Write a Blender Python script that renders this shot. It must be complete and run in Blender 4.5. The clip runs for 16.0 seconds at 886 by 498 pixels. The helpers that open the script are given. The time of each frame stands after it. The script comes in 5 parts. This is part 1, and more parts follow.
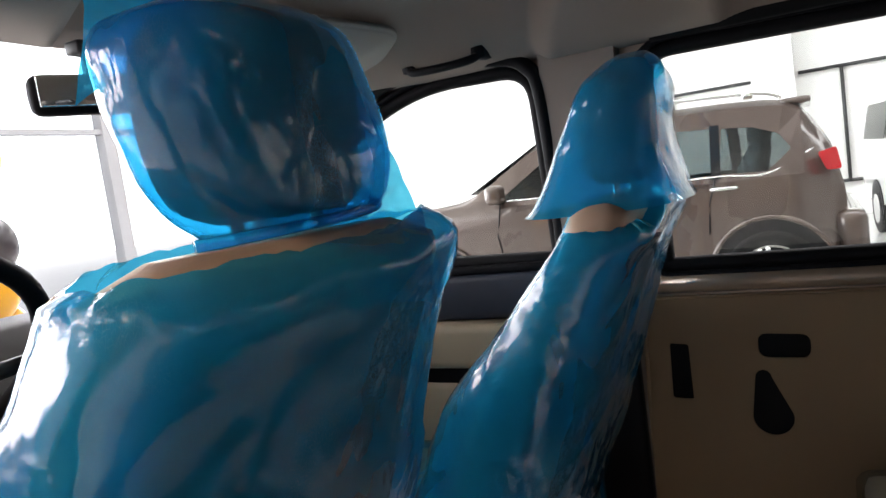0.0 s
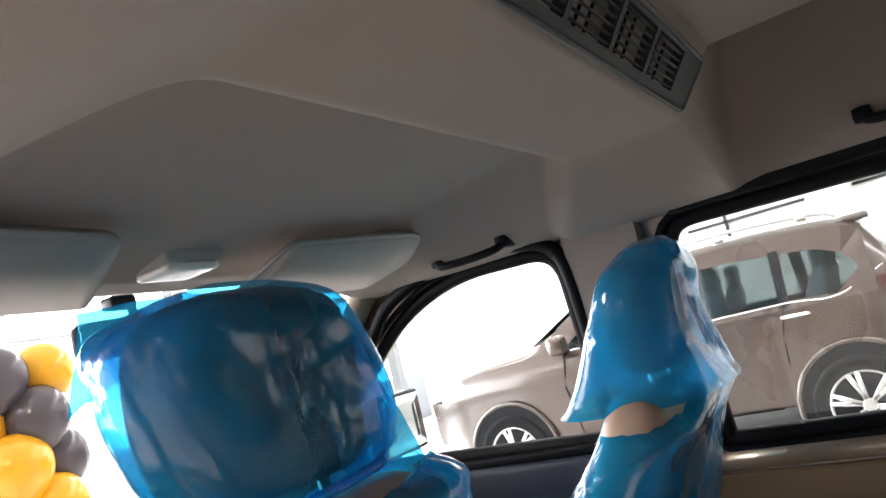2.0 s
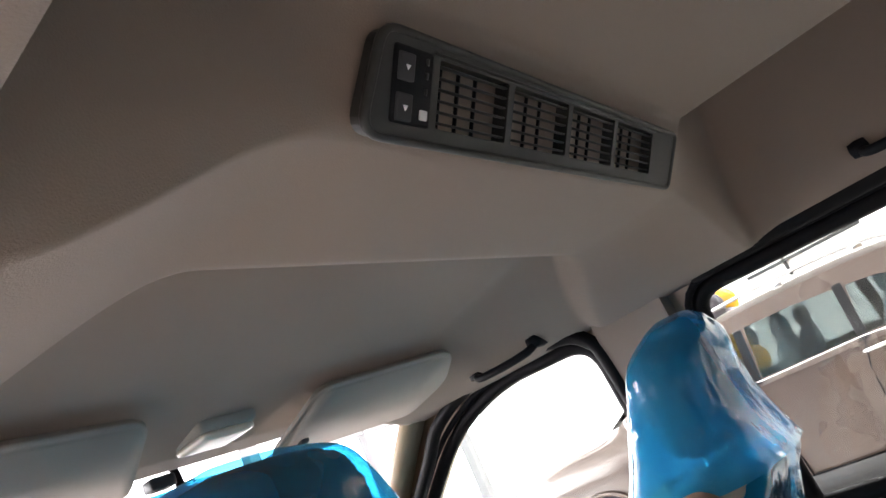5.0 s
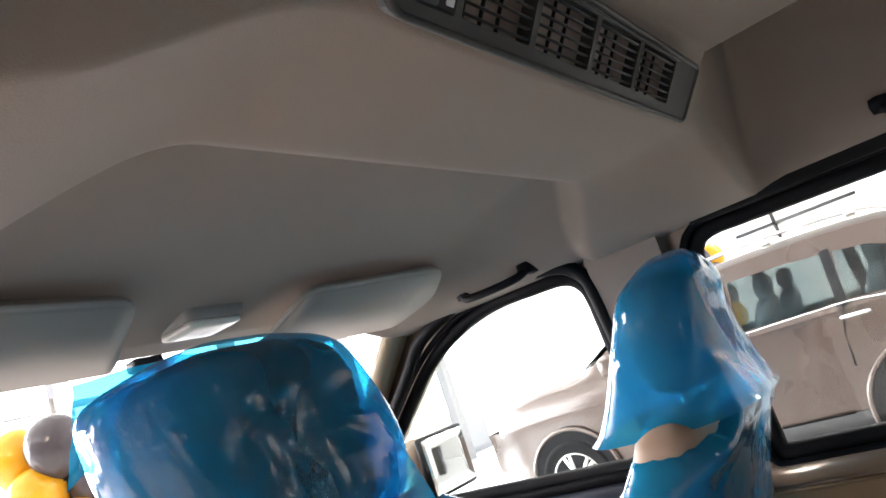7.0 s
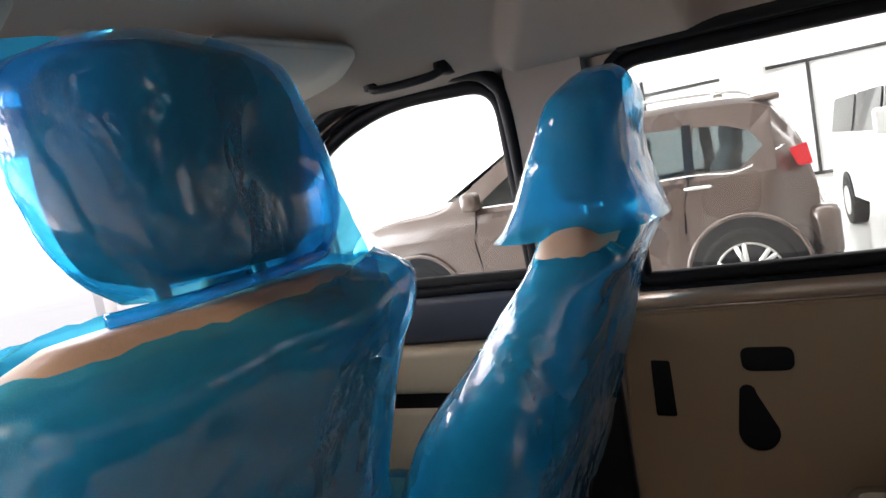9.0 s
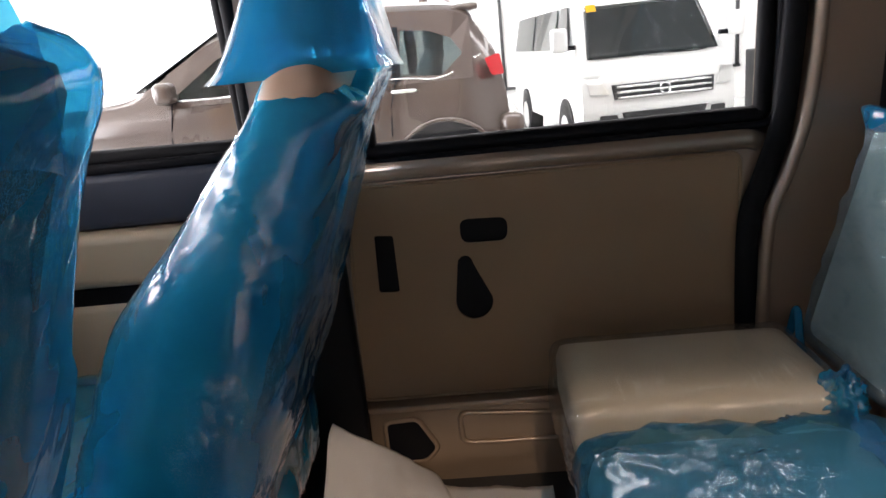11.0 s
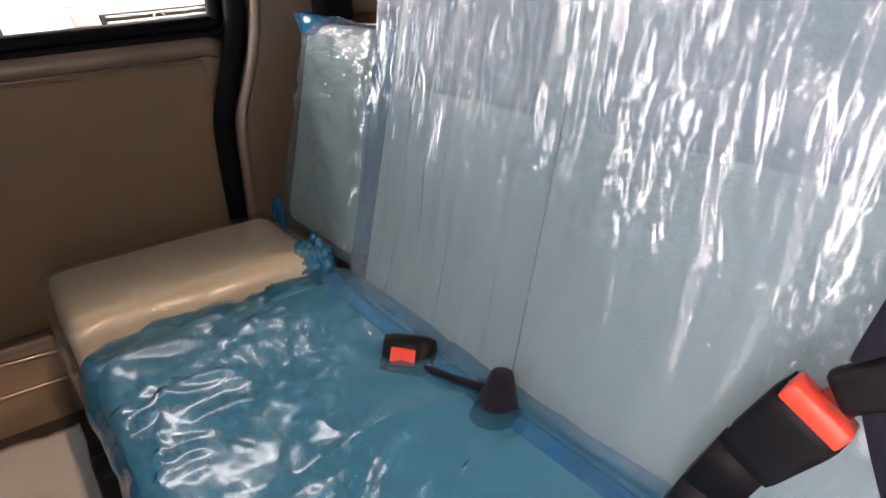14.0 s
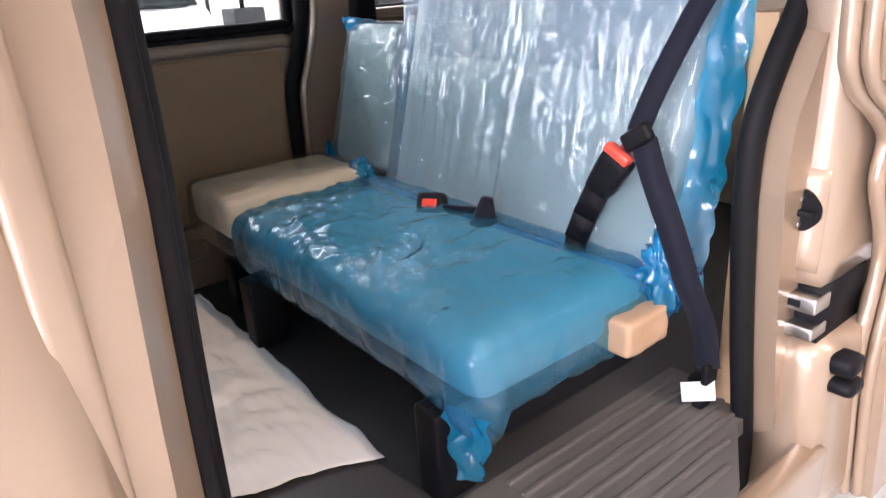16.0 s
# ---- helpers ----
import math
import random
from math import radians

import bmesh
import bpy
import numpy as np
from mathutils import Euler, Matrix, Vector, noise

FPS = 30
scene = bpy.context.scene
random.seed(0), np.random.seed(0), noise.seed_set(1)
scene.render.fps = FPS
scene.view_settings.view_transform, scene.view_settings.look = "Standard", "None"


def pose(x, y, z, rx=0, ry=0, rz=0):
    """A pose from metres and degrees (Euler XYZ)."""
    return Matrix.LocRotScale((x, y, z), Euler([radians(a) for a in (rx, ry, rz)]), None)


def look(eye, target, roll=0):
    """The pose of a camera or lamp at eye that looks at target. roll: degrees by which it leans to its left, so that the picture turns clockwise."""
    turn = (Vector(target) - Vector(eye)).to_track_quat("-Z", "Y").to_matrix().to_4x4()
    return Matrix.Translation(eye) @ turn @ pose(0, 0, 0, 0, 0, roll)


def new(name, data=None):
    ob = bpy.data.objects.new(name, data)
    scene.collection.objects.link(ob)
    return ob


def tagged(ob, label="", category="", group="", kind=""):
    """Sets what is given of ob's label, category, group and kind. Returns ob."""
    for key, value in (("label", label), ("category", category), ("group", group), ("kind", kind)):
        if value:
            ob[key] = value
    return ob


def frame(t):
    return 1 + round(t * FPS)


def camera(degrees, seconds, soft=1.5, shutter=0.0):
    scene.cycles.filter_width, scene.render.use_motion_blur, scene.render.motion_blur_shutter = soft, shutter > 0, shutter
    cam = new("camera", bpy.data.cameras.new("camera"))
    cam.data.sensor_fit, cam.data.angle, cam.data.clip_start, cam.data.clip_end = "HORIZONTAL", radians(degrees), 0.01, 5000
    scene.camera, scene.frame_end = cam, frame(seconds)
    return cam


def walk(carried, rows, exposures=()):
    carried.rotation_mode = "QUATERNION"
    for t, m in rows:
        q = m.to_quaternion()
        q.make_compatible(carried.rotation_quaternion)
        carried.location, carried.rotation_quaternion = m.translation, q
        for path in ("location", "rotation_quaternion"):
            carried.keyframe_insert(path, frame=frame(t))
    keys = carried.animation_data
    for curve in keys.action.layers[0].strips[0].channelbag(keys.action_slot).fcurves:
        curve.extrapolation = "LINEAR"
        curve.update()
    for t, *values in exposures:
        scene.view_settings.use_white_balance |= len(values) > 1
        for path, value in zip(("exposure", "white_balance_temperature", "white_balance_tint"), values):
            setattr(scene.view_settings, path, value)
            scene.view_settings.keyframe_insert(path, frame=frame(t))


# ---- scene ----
cam = camera(65.2, 16.0)
PATH = [
    (0, (-0.745, -0.045, 1.375), (1.005, 0.91, 1.19), -8.0),
    (0.5, (-0.713, -0.053, 1.403), (0.99, 0.994, 1.356), -12.0),
    (1, (-0.715, -0.075, 1.426), (0.978, 0.986, 1.532), -11.3),
    (1.5, (-0.7, -0.087, 1.446), (0.975, 0.989, 1.634), -11.1),
    (2, (-0.702, -0.107, 1.449), (0.988, 0.93, 1.717), -14.1),
    (2.5, (-0.696, -0.128, 1.453), (0.979, 0.905, 1.806), -17.1),
    (3, (-0.681, -0.155, 1.45), (1.013, 0.831, 1.847), -19.4),
    (3.5, (-0.671, -0.165, 1.448), (1.002, 0.821, 1.923), -22.1),
    (4, (-0.669, -0.175, 1.45), (0.947, 0.857, 2.018), -24.4),
    (4.2, (-0.669, -0.174, 1.452), (0.94, 0.863, 2.033), -25.4),
    (6.3, (-0.678, -0.165, 1.457), (0.921, 0.911, 1.994), -23.4),
    (6.5, (-0.676, -0.164, 1.448), (0.928, 0.916, 1.961), -22.4),
    (7, (-0.67, -0.144, 1.443), (0.948, 0.967, 1.829), -18.9),
    (7.5, (-0.663, -0.112, 1.44), (0.965, 1.021, 1.695), -16.1),
    (8, (-0.672, -0.074, 1.429), (1.004, 1.015, 1.495), -12.7),
    (8.2, (-0.684, -0.063, 1.426), (1.018, 0.987, 1.413), -12.0),
    (10.3, (-0.679, -0.013, 1.331), (1.193, 0.578, 0.948), -7.7),
    (10.5, (-0.664, -0.003, 1.322), (1.229, 0.484, 0.899), -7.8),
    (11, (-0.601, 0.025, 1.318), (1.317, 0.152, 0.77), -6.2),
    (11.5, (-0.586, 0.026, 1.296), (1.32, -0.149, 0.715), -4.6),
    (12, (-0.59, 0.014, 1.294), (1.265, -0.415, 0.681), -3.0),
    (12.5, (-0.596, -0.01, 1.292), (1.174, -0.634, 0.601), -2.8),
    (13, (-0.617, -0.056, 1.299), (0.987, -1.013, 0.584), -2.1),
    (13.5, (-0.637, -0.056, 1.29), (0.892, -1.1, 0.535), -2.3),
    (14, (-0.699, -0.031, 1.272), (0.806, -1.066, 0.458), -3.3),
    (14.5, (-0.831, 0.043, 1.269), (0.698, -1.022, 0.542), -3.6),
    (15, (-1.008, 0.176, 1.279), (0.545, -0.879, 0.589), -4.5),
    (15.5, (-1.113, 0.328, 1.271), (0.406, -0.765, 0.566), -2.9),
    (16, (-1.224, 0.459, 1.27), (0.251, -0.666, 0.523), -3.7),
]
EXPOSURE = [(0, -0.6, 6300, 20), (0.5, -0.6, 6300, 20), (1, -0.35, 6300, 20), (1.5, -0.1, 6300, 20), (2.5, 0.05, 6400, 21), (3.5, 0.15, 6500, 22), (4.2, 0.22, 6500, 22), (6.3, 0.3, 6500, 22), (7, 0.2, 6400, 21), (8, 0.05, 6400, 21), (8.2, 0, 6400, 21), (10.3, -0.2, 6400, 25), (11, -0.2, 6350, 25), (11.5, 0.42, 6300, 25), (12, 0.58, 6300, 26), (12.5, 0.46, 6350, 27), (13.2, 0.28, 6550, 30), (14, 0.3, 7100, 32), (14.5, 0.35, 7300, 33), (15, 0.38, 7100, 32), (15.5, 0.48, 6650, 30), (16, 0.42, 6100, 25)]
walk(cam, [(t, look(eye, target, roll)) for t, eye, target, roll in PATH], EXPOSURE)

# ---- world, lamps ----
world = bpy.data.worlds.new("world")
scene.world = world
world.use_nodes = True
wn = world.node_tree.nodes
sky = wn.new("ShaderNodeTexSky")
sky.sky_type, sky.sun_disc, sky.sun_elevation, sky.sun_rotation = "NISHITA", False, radians(50), radians(20)
wn["Background"].inputs["Strength"].default_value = 0.12
world.node_tree.links.new(sky.outputs["Color"], wn["Background"].inputs["Color"])


def area_lamp(name, eye, target, sx, sy, watts, colour=(1, 0.97, 0.92)):
    data = bpy.data.lights.new(name, "AREA")
    data.shape, data.size, data.size_y, data.energy, data.color = "RECTANGLE", sx, sy, watts, colour
    ob = new(name, data)
    ob.matrix_world = look(eye, target)
    return ob


# sun on the forecourt, daylight of the glass front, and the rows of lamps on the showroom ceiling
sun = new("sun", bpy.data.lights.new("sun", "SUN"))
sun.data.energy, sun.data.angle, sun.data.color = 4.0, radians(0.5), (1, 0.96, 0.9)
sun.matrix_world = look((-6, -6, 20), (0, 10, 0))
area_lamp("facade_daylight", (1.5, 8.6, 2.3), (1.5, 0, 1.9), 15, 3.2, 2000, (1.0, 0.985, 0.965))
for lx, ly, run, watts, warm in ((-3.6, 4.8, 6, 150, 0.90), (4.0, 0.2, 14, 380, 0.95), (9.2, 0.2, 14, 700, 0.95)):
    area_lamp("ceiling_lamp", (lx, ly, 3.86), (lx, ly + 0.001, 0), 0.5, run, watts, (1, 0.5 + warm / 2, warm))

# a small warm downlight over the aisle outside the open doorway
area_lamp("downlight", (-3.7, -0.4, 3.88), (0.4, 0.0, 0.48), 0.16, 0.16, 80, (1, 0.80, 0.52))

# ---- mesh tools ----
def part(name, bm, material, parent=None, label="", smooth=True):
    me = bpy.data.meshes.new(name)
    bm.normal_update()
    if smooth:
        for face in bm.faces:
            face.smooth = True
    bm.to_mesh(me)
    bm.free()
    me.materials.append(material)
    ob = new(name, me)
    if parent is not None:
        ob.parent = parent
    if label:
        ob["label"] = label
    return ob


def thing(name, label, category, group="", kind="", at=(0, 0, 0)):
    ob = new(name)
    ob.location = at
    ob.empty_display_size = 0.1
    return tagged(ob, label, category, group, kind)


def sharpen(ob, degrees=35):
    """Smooth shading with hard edges past an angle, marked on the mesh."""
    bm = bmesh.new()
    bm.from_mesh(ob.data)
    for e in bm.edges:
        e.smooth = not (len(e.link_faces) == 2 and e.calc_face_angle(0) > radians(degrees))
    bm.to_mesh(ob.data)
    bm.free()
    return ob


def box(x0, x1, y0, y1, z0, z1, bevel=0.0, seg=2, m=None):
    bm = bmesh.new()
    bmesh.ops.create_cube(bm, size=1)
    for v in bm.verts:
        v.co = Vector(((x0 + x1) / 2 + v.co.x * (x1 - x0), (y0 + y1) / 2 + v.co.y * (y1 - y0), (z0 + z1) / 2 + v.co.z * (z1 - z0)))
    if bevel:
        bmesh.ops.bevel(bm, geom=bm.edges[:], offset=bevel, segments=seg, affect="EDGES", profile=0.6)
    if m is not None:
        bmesh.ops.transform(bm, matrix=m, verts=bm.verts)
    return bm


def cyl(p, q, r, seg=20, r2=None, bevel=0.0):
    p, q = Vector(p), Vector(q)
    bm = bmesh.new()
    bmesh.ops.create_cone(bm, cap_ends=True, segments=seg, radius1=r, radius2=r if r2 is None else r2, depth=(q - p).length)
    if bevel:
        rims = [e for e in bm.edges if any(len(f.verts) > 4 for f in e.link_faces)]
        bmesh.ops.bevel(bm, geom=rims, offset=bevel, segments=2, affect="EDGES", profile=0.6)
    turn = (q - p).to_track_quat("Z", "Y").to_matrix().to_4x4()
    bmesh.ops.transform(bm, matrix=Matrix.Translation((p + q) / 2) @ turn, verts=bm.verts)
    return bm


def surface(fn, nu, nv, close_u=False):
    """A grid of fn(u, v) for u and v from 0 to 1."""
    bm = bmesh.new()
    cols = nu if close_u else nu + 1
    rows = [[bm.verts.new(fn(i / nu, j / nv)) for i in range(cols)] for j in range(nv + 1)]
    for j in range(nv):
        for i in range(nu):
            k = (i + 1) % cols
            bm.faces.new((rows[j][i], rows[j][k], rows[j + 1][k], rows[j + 1][i]))
    return bm


def capped(bm):
    bmesh.ops.holes_fill(bm, edges=[e for e in bm.edges if e.is_boundary], sides=0)
    return bm


def shell(bm, t):
    """Gives a sheet a thickness."""
    bmesh.ops.recalc_face_normals(bm, faces=bm.faces[:])
    bmesh.ops.solidify(bm, geom=bm.faces[:], thickness=t)
    return bm


def smooth_path(points, per=6, closed=False):
    """A Catmull-Rom curve through the points."""
    pts = [Vector(p) for p in points]
    n, out = len(pts), []
    for i in range(n if closed else n - 1):
        if closed:
            a, b, c, d = pts[i - 1], pts[i], pts[(i + 1) % n], pts[(i + 2) % n]
        else:
            a, b, c, d = pts[max(i - 1, 0)], pts[i], pts[i + 1], pts[min(i + 2, n - 1)]
        for k in range(per):
            t = k / per
            out.append(0.5 * (2 * b + (c - a) * t + (2 * a - 5 * b + 4 * c - d) * t * t + (3 * b - a - 3 * c + d) * t ** 3))
    if not closed:
        out.append(pts[-1])
    return out


def tube(path, r, seg=10, closed=False, flat=1.0, up=(0, 0, 1)):
    """A round or flattened bar along a path."""
    path = [Vector(p) for p in path]
    n, bm, rings = len(path), bmesh.new(), []
    for i, p in enumerate(path):
        a = path[i - 1] if (i or closed) else p
        b = path[(i + 1) % n] if (i < n - 1 or closed) else p
        t = (b - a).normalized()
        side = t.cross(Vector(up))
        side = side.normalized() if side.length > 1e-4 else t.orthogonal().normalized()
        top = side.cross(t)
        rings.append([bm.verts.new(p + r * (math.cos(w) * side + flat * math.sin(w) * top)) for w in (2 * math.pi * k / seg for k in range(seg))])
    for i in range(n if closed else n - 1):
        A, B = rings[i], rings[(i + 1) % n]
        for k in range(seg):
            bm.faces.new((A[k], A[(k + 1) % seg], B[(k + 1) % seg], B[k]))
    if not closed:
        bm.faces.new(rings[0][::-1])
        bm.faces.new(rings[-1])
    return bm


def ribbon(path, across, width, thick):
    """A strap along a path; across: the direction of its width."""
    path = [Vector(p) for p in path]
    bm, rings = bmesh.new(), []
    for i, p in enumerate(path):
        t = (path[min(i + 1, len(path) - 1)] - path[max(i - 1, 0)]).normalized()
        w = Vector(across(i / (len(path) - 1)) if callable(across) else across)
        w = (w - t * w.dot(t)).normalized()
        h = t.cross(w)
        rings.append([bm.verts.new(p + w * width * a / 2 + h * thick * b / 2) for a, b in ((-1, -1), (1, -1), (1, 1), (-1, 1))])
    for A, B in zip(rings, rings[1:]):
        for k in range(4):
            bm.faces.new((A[k], A[(k + 1) % 4], B[(k + 1) % 4], B[k]))
    bm.faces.new(rings[0][::-1])
    bm.faces.new(rings[-1])
    return bm


def plate(outer, holes, place, t):
    """A flat plate from outlines in two dimensions, with holes through it; place(a, b, c) gives the point, c is the depth 0 or t."""
    bm = bmesh.new()
    loops = []
    for loop in (outer, *holes):
        vs = [bm.verts.new((a, b, 0)) for a, b in loop]
        loops.append([bm.edges.new((vs[i], vs[(i + 1) % len(vs)])) for i in range(len(vs))])
    bmesh.ops.triangle_fill(bm, use_beauty=True, use_dissolve=False, edges=[e for l in loops for e in l])
    made = bmesh.ops.extrude_face_region(bm, geom=bm.faces[:])
    for v in made["geom"]:
        if isinstance(v, bmesh.types.BMVert):
            v.co.z = t
    for v in bm.verts:
        v.co = Vector(place(*v.co))
    bmesh.ops.recalc_face_normals(bm, faces=bm.faces[:])
    return bm


def rounded(points, radii, per=5):
    """An outline with its corners rounded."""
    out, n = [], len(points)
    for i, p in enumerate(points):
        p, a, b = Vector(p), Vector(points[i - 1]), Vector(points[(i + 1) % n])
        r = radii[i] if isinstance(radii, (list, tuple)) else radii
        if r <= 0:
            out.append(tuple(p))
            continue
        r1 = min(r, (a - p).length * 0.48, (b - p).length * 0.48)
        s, e = p + (a - p).normalized() * r1, p + (b - p).normalized() * r1
        for k in range(per + 1):
            t = k / per
            out.append(tuple((1 - t) ** 2 * s + 2 * t * (1 - t) * p + t * t * e))
    return out


def merge(*bms):
    out = bmesh.new()
    me = bpy.data.meshes.new("merge")
    for b in bms:
        b.to_mesh(me)
        out.from_mesh(me)
        b.free()
    bpy.data.meshes.remove(me)
    return out


def step(a, b, x):
    t = min(max((x - a) / (b - a), 0.0), 1.0)
    return t * t * (3 - 2 * t)


def lerp(a, b, t):
    return a + (b - a) * t


def table(rows, x):
    """Values between the rows (x, value, ...), smoothly."""
    if x <= rows[0][0]:
        return rows[0][1:]
    for i, (a, b) in enumerate(zip(rows, rows[1:])):
        if x <= b[0]:
            h = b[0] - a[0]
            t = (x - a[0]) / h
            before, after = rows[max(i - 1, 0)], rows[min(i + 2, len(rows) - 1)]
            out = []
            for k in range(1, len(a)):
                m0 = (b[k] - before[k]) / (b[0] - before[0]) * h
                m1 = (after[k] - a[k]) / (after[0] - a[0]) * h
                out.append((2 * t ** 3 - 3 * t * t + 1) * a[k] + (t ** 3 - 2 * t * t + t) * m0 + (3 * t * t - 2 * t ** 3) * b[k] + (t ** 3 - t * t) * m1)
            return tuple(out)
    return rows[-1][1:]


def nz(x, y, z, s=1.0):
    return noise.noise(Vector((x * s, y * s, z * s)))

# ---- materials ----
def material(name, colour, rough=0.5, metal=0.0, vary=0.12, vscale=6.0, grain=0.0, gscale=300.0, bump=0.1, spec=0.5, coat=0.0, sheen=0.0, stretch=(1, 1, 1), rvary=0.1, each=0.0):
    """A principled material with colour and gloss that vary at two scales, and a fine relief."""
    mt = bpy.data.materials.new(name)
    mt.use_nodes = True
    nt = mt.node_tree
    n, l = nt.nodes, nt.links
    b = n["Principled BSDF"]
    b.inputs["Metallic"].default_value = metal
    b.inputs["Specular IOR Level"].default_value = spec
    b.inputs["Coat Weight"].default_value = coat
    b.inputs["Coat Roughness"].default_value = 0.10
    b.inputs["Sheen Weight"].default_value = sheen
    tc = n.new("ShaderNodeTexCoord")
    mp = n.new("ShaderNodeMapping")
    mp.inputs["Scale"].default_value = stretch
    l.new(tc.outputs["Object"], mp.inputs["Vector"])
    big = n.new("ShaderNodeTexNoise")
    big.inputs["Scale"].default_value, big.inputs["Detail"].default_value = vscale, 5
    fine = n.new("ShaderNodeTexNoise")
    fine.inputs["Scale"].default_value, fine.inputs["Detail"].default_value = gscale, 3
    for t in (big, fine):
        l.new(mp.outputs["Vector"], t.inputs["Vector"])
    add = n.new("ShaderNodeMath")
    add.operation = "MULTIPLY_ADD"
    l.new(fine.outputs["Fac"], add.inputs[0])
    add.inputs[1].default_value = grain
    l.new(big.outputs["Fac"], add.inputs[2])
    rng = n.new("ShaderNodeMapRange")
    rng.inputs["From Min"].default_value, rng.inputs["From Max"].default_value = 0.15 + grain * 0.15, 0.85 + grain * 0.85
    rng.inputs["To Min"].default_value, rng.inputs["To Max"].default_value = 1 - vary, 1 + vary
    l.new(add.outputs[0], rng.inputs["Value"])
    mul = n.new("ShaderNodeVectorMath")
    mul.operation = "SCALE"
    mul.inputs[0].default_value = colour
    last = rng.outputs["Result"]
    if each:
        info = n.new("ShaderNodeObjectInfo")
        er = n.new("ShaderNodeMapRange")
        er.inputs["To Min"].default_value, er.inputs["To Max"].default_value = 1 - each, 1 + each
        l.new(info.outputs["Random"], er.inputs["Value"])
        em = n.new("ShaderNodeMath")
        em.operation = "MULTIPLY"
        l.new(last, em.inputs[0])
        l.new(er.outputs["Result"], em.inputs[1])
        last = em.outputs[0]
    l.new(last, mul.inputs["Scale"])
    l.new(mul.outputs["Vector"], b.inputs["Base Color"])
    rr = n.new("ShaderNodeMapRange")
    rr.inputs["From Min"].default_value, rr.inputs["From Max"].default_value = 0.1, 0.9
    rr.inputs["To Min"].default_value, rr.inputs["To Max"].default_value = max(rough * (1 - rvary), 0.01), min(rough * (1 + rvary), 1)
    l.new(big.outputs["Fac"], rr.inputs["Value"])
    l.new(rr.outputs["Result"], b.inputs["Roughness"])
    if bump:
        bp = n.new("ShaderNodeBump")
        bp.inputs["Strength"].default_value, bp.inputs["Distance"].default_value = bump, 0.002
        l.new(fine.outputs["Fac"], bp.inputs["Height"])
        l.new(bp.outputs["Normal"], b.inputs["Normal"])
    return mt


def gloss_over(n, l, under, normal, rough, amount, base=0.04, face=None):
    """A clear skin's mirror gloss, stronger at a glancing angle, over another shader."""
    gl, lw = n.new("ShaderNodeBsdfGlossy"), n.new("ShaderNodeLayerWeight")
    gl.inputs["Roughness"].default_value, lw.inputs["Blend"].default_value = rough, 0.5
    if normal is not None:
        l.new(normal, gl.inputs["Normal"])
    if face is not None:
        l.new(face, lw.inputs["Normal"])
    pw, ma = n.new("ShaderNodeMath"), n.new("ShaderNodeMath")
    pw.operation, ma.operation = "POWER", "MULTIPLY_ADD"
    pw.inputs[1].default_value = 5
    l.new(lw.outputs["Facing"], pw.inputs[0])
    l.new(pw.outputs[0], ma.inputs[0])
    ma.inputs[1].default_value, ma.inputs[2].default_value = (1 - base) * amount, base * amount
    ma.use_clamp = True
    top = n.new("ShaderNodeMixShader")
    l.new(ma.outputs[0], top.inputs["Fac"])
    l.new(under, top.inputs[1])
    l.new(gl.outputs["BSDF"], top.inputs[2])
    return top.outputs["Shader"]


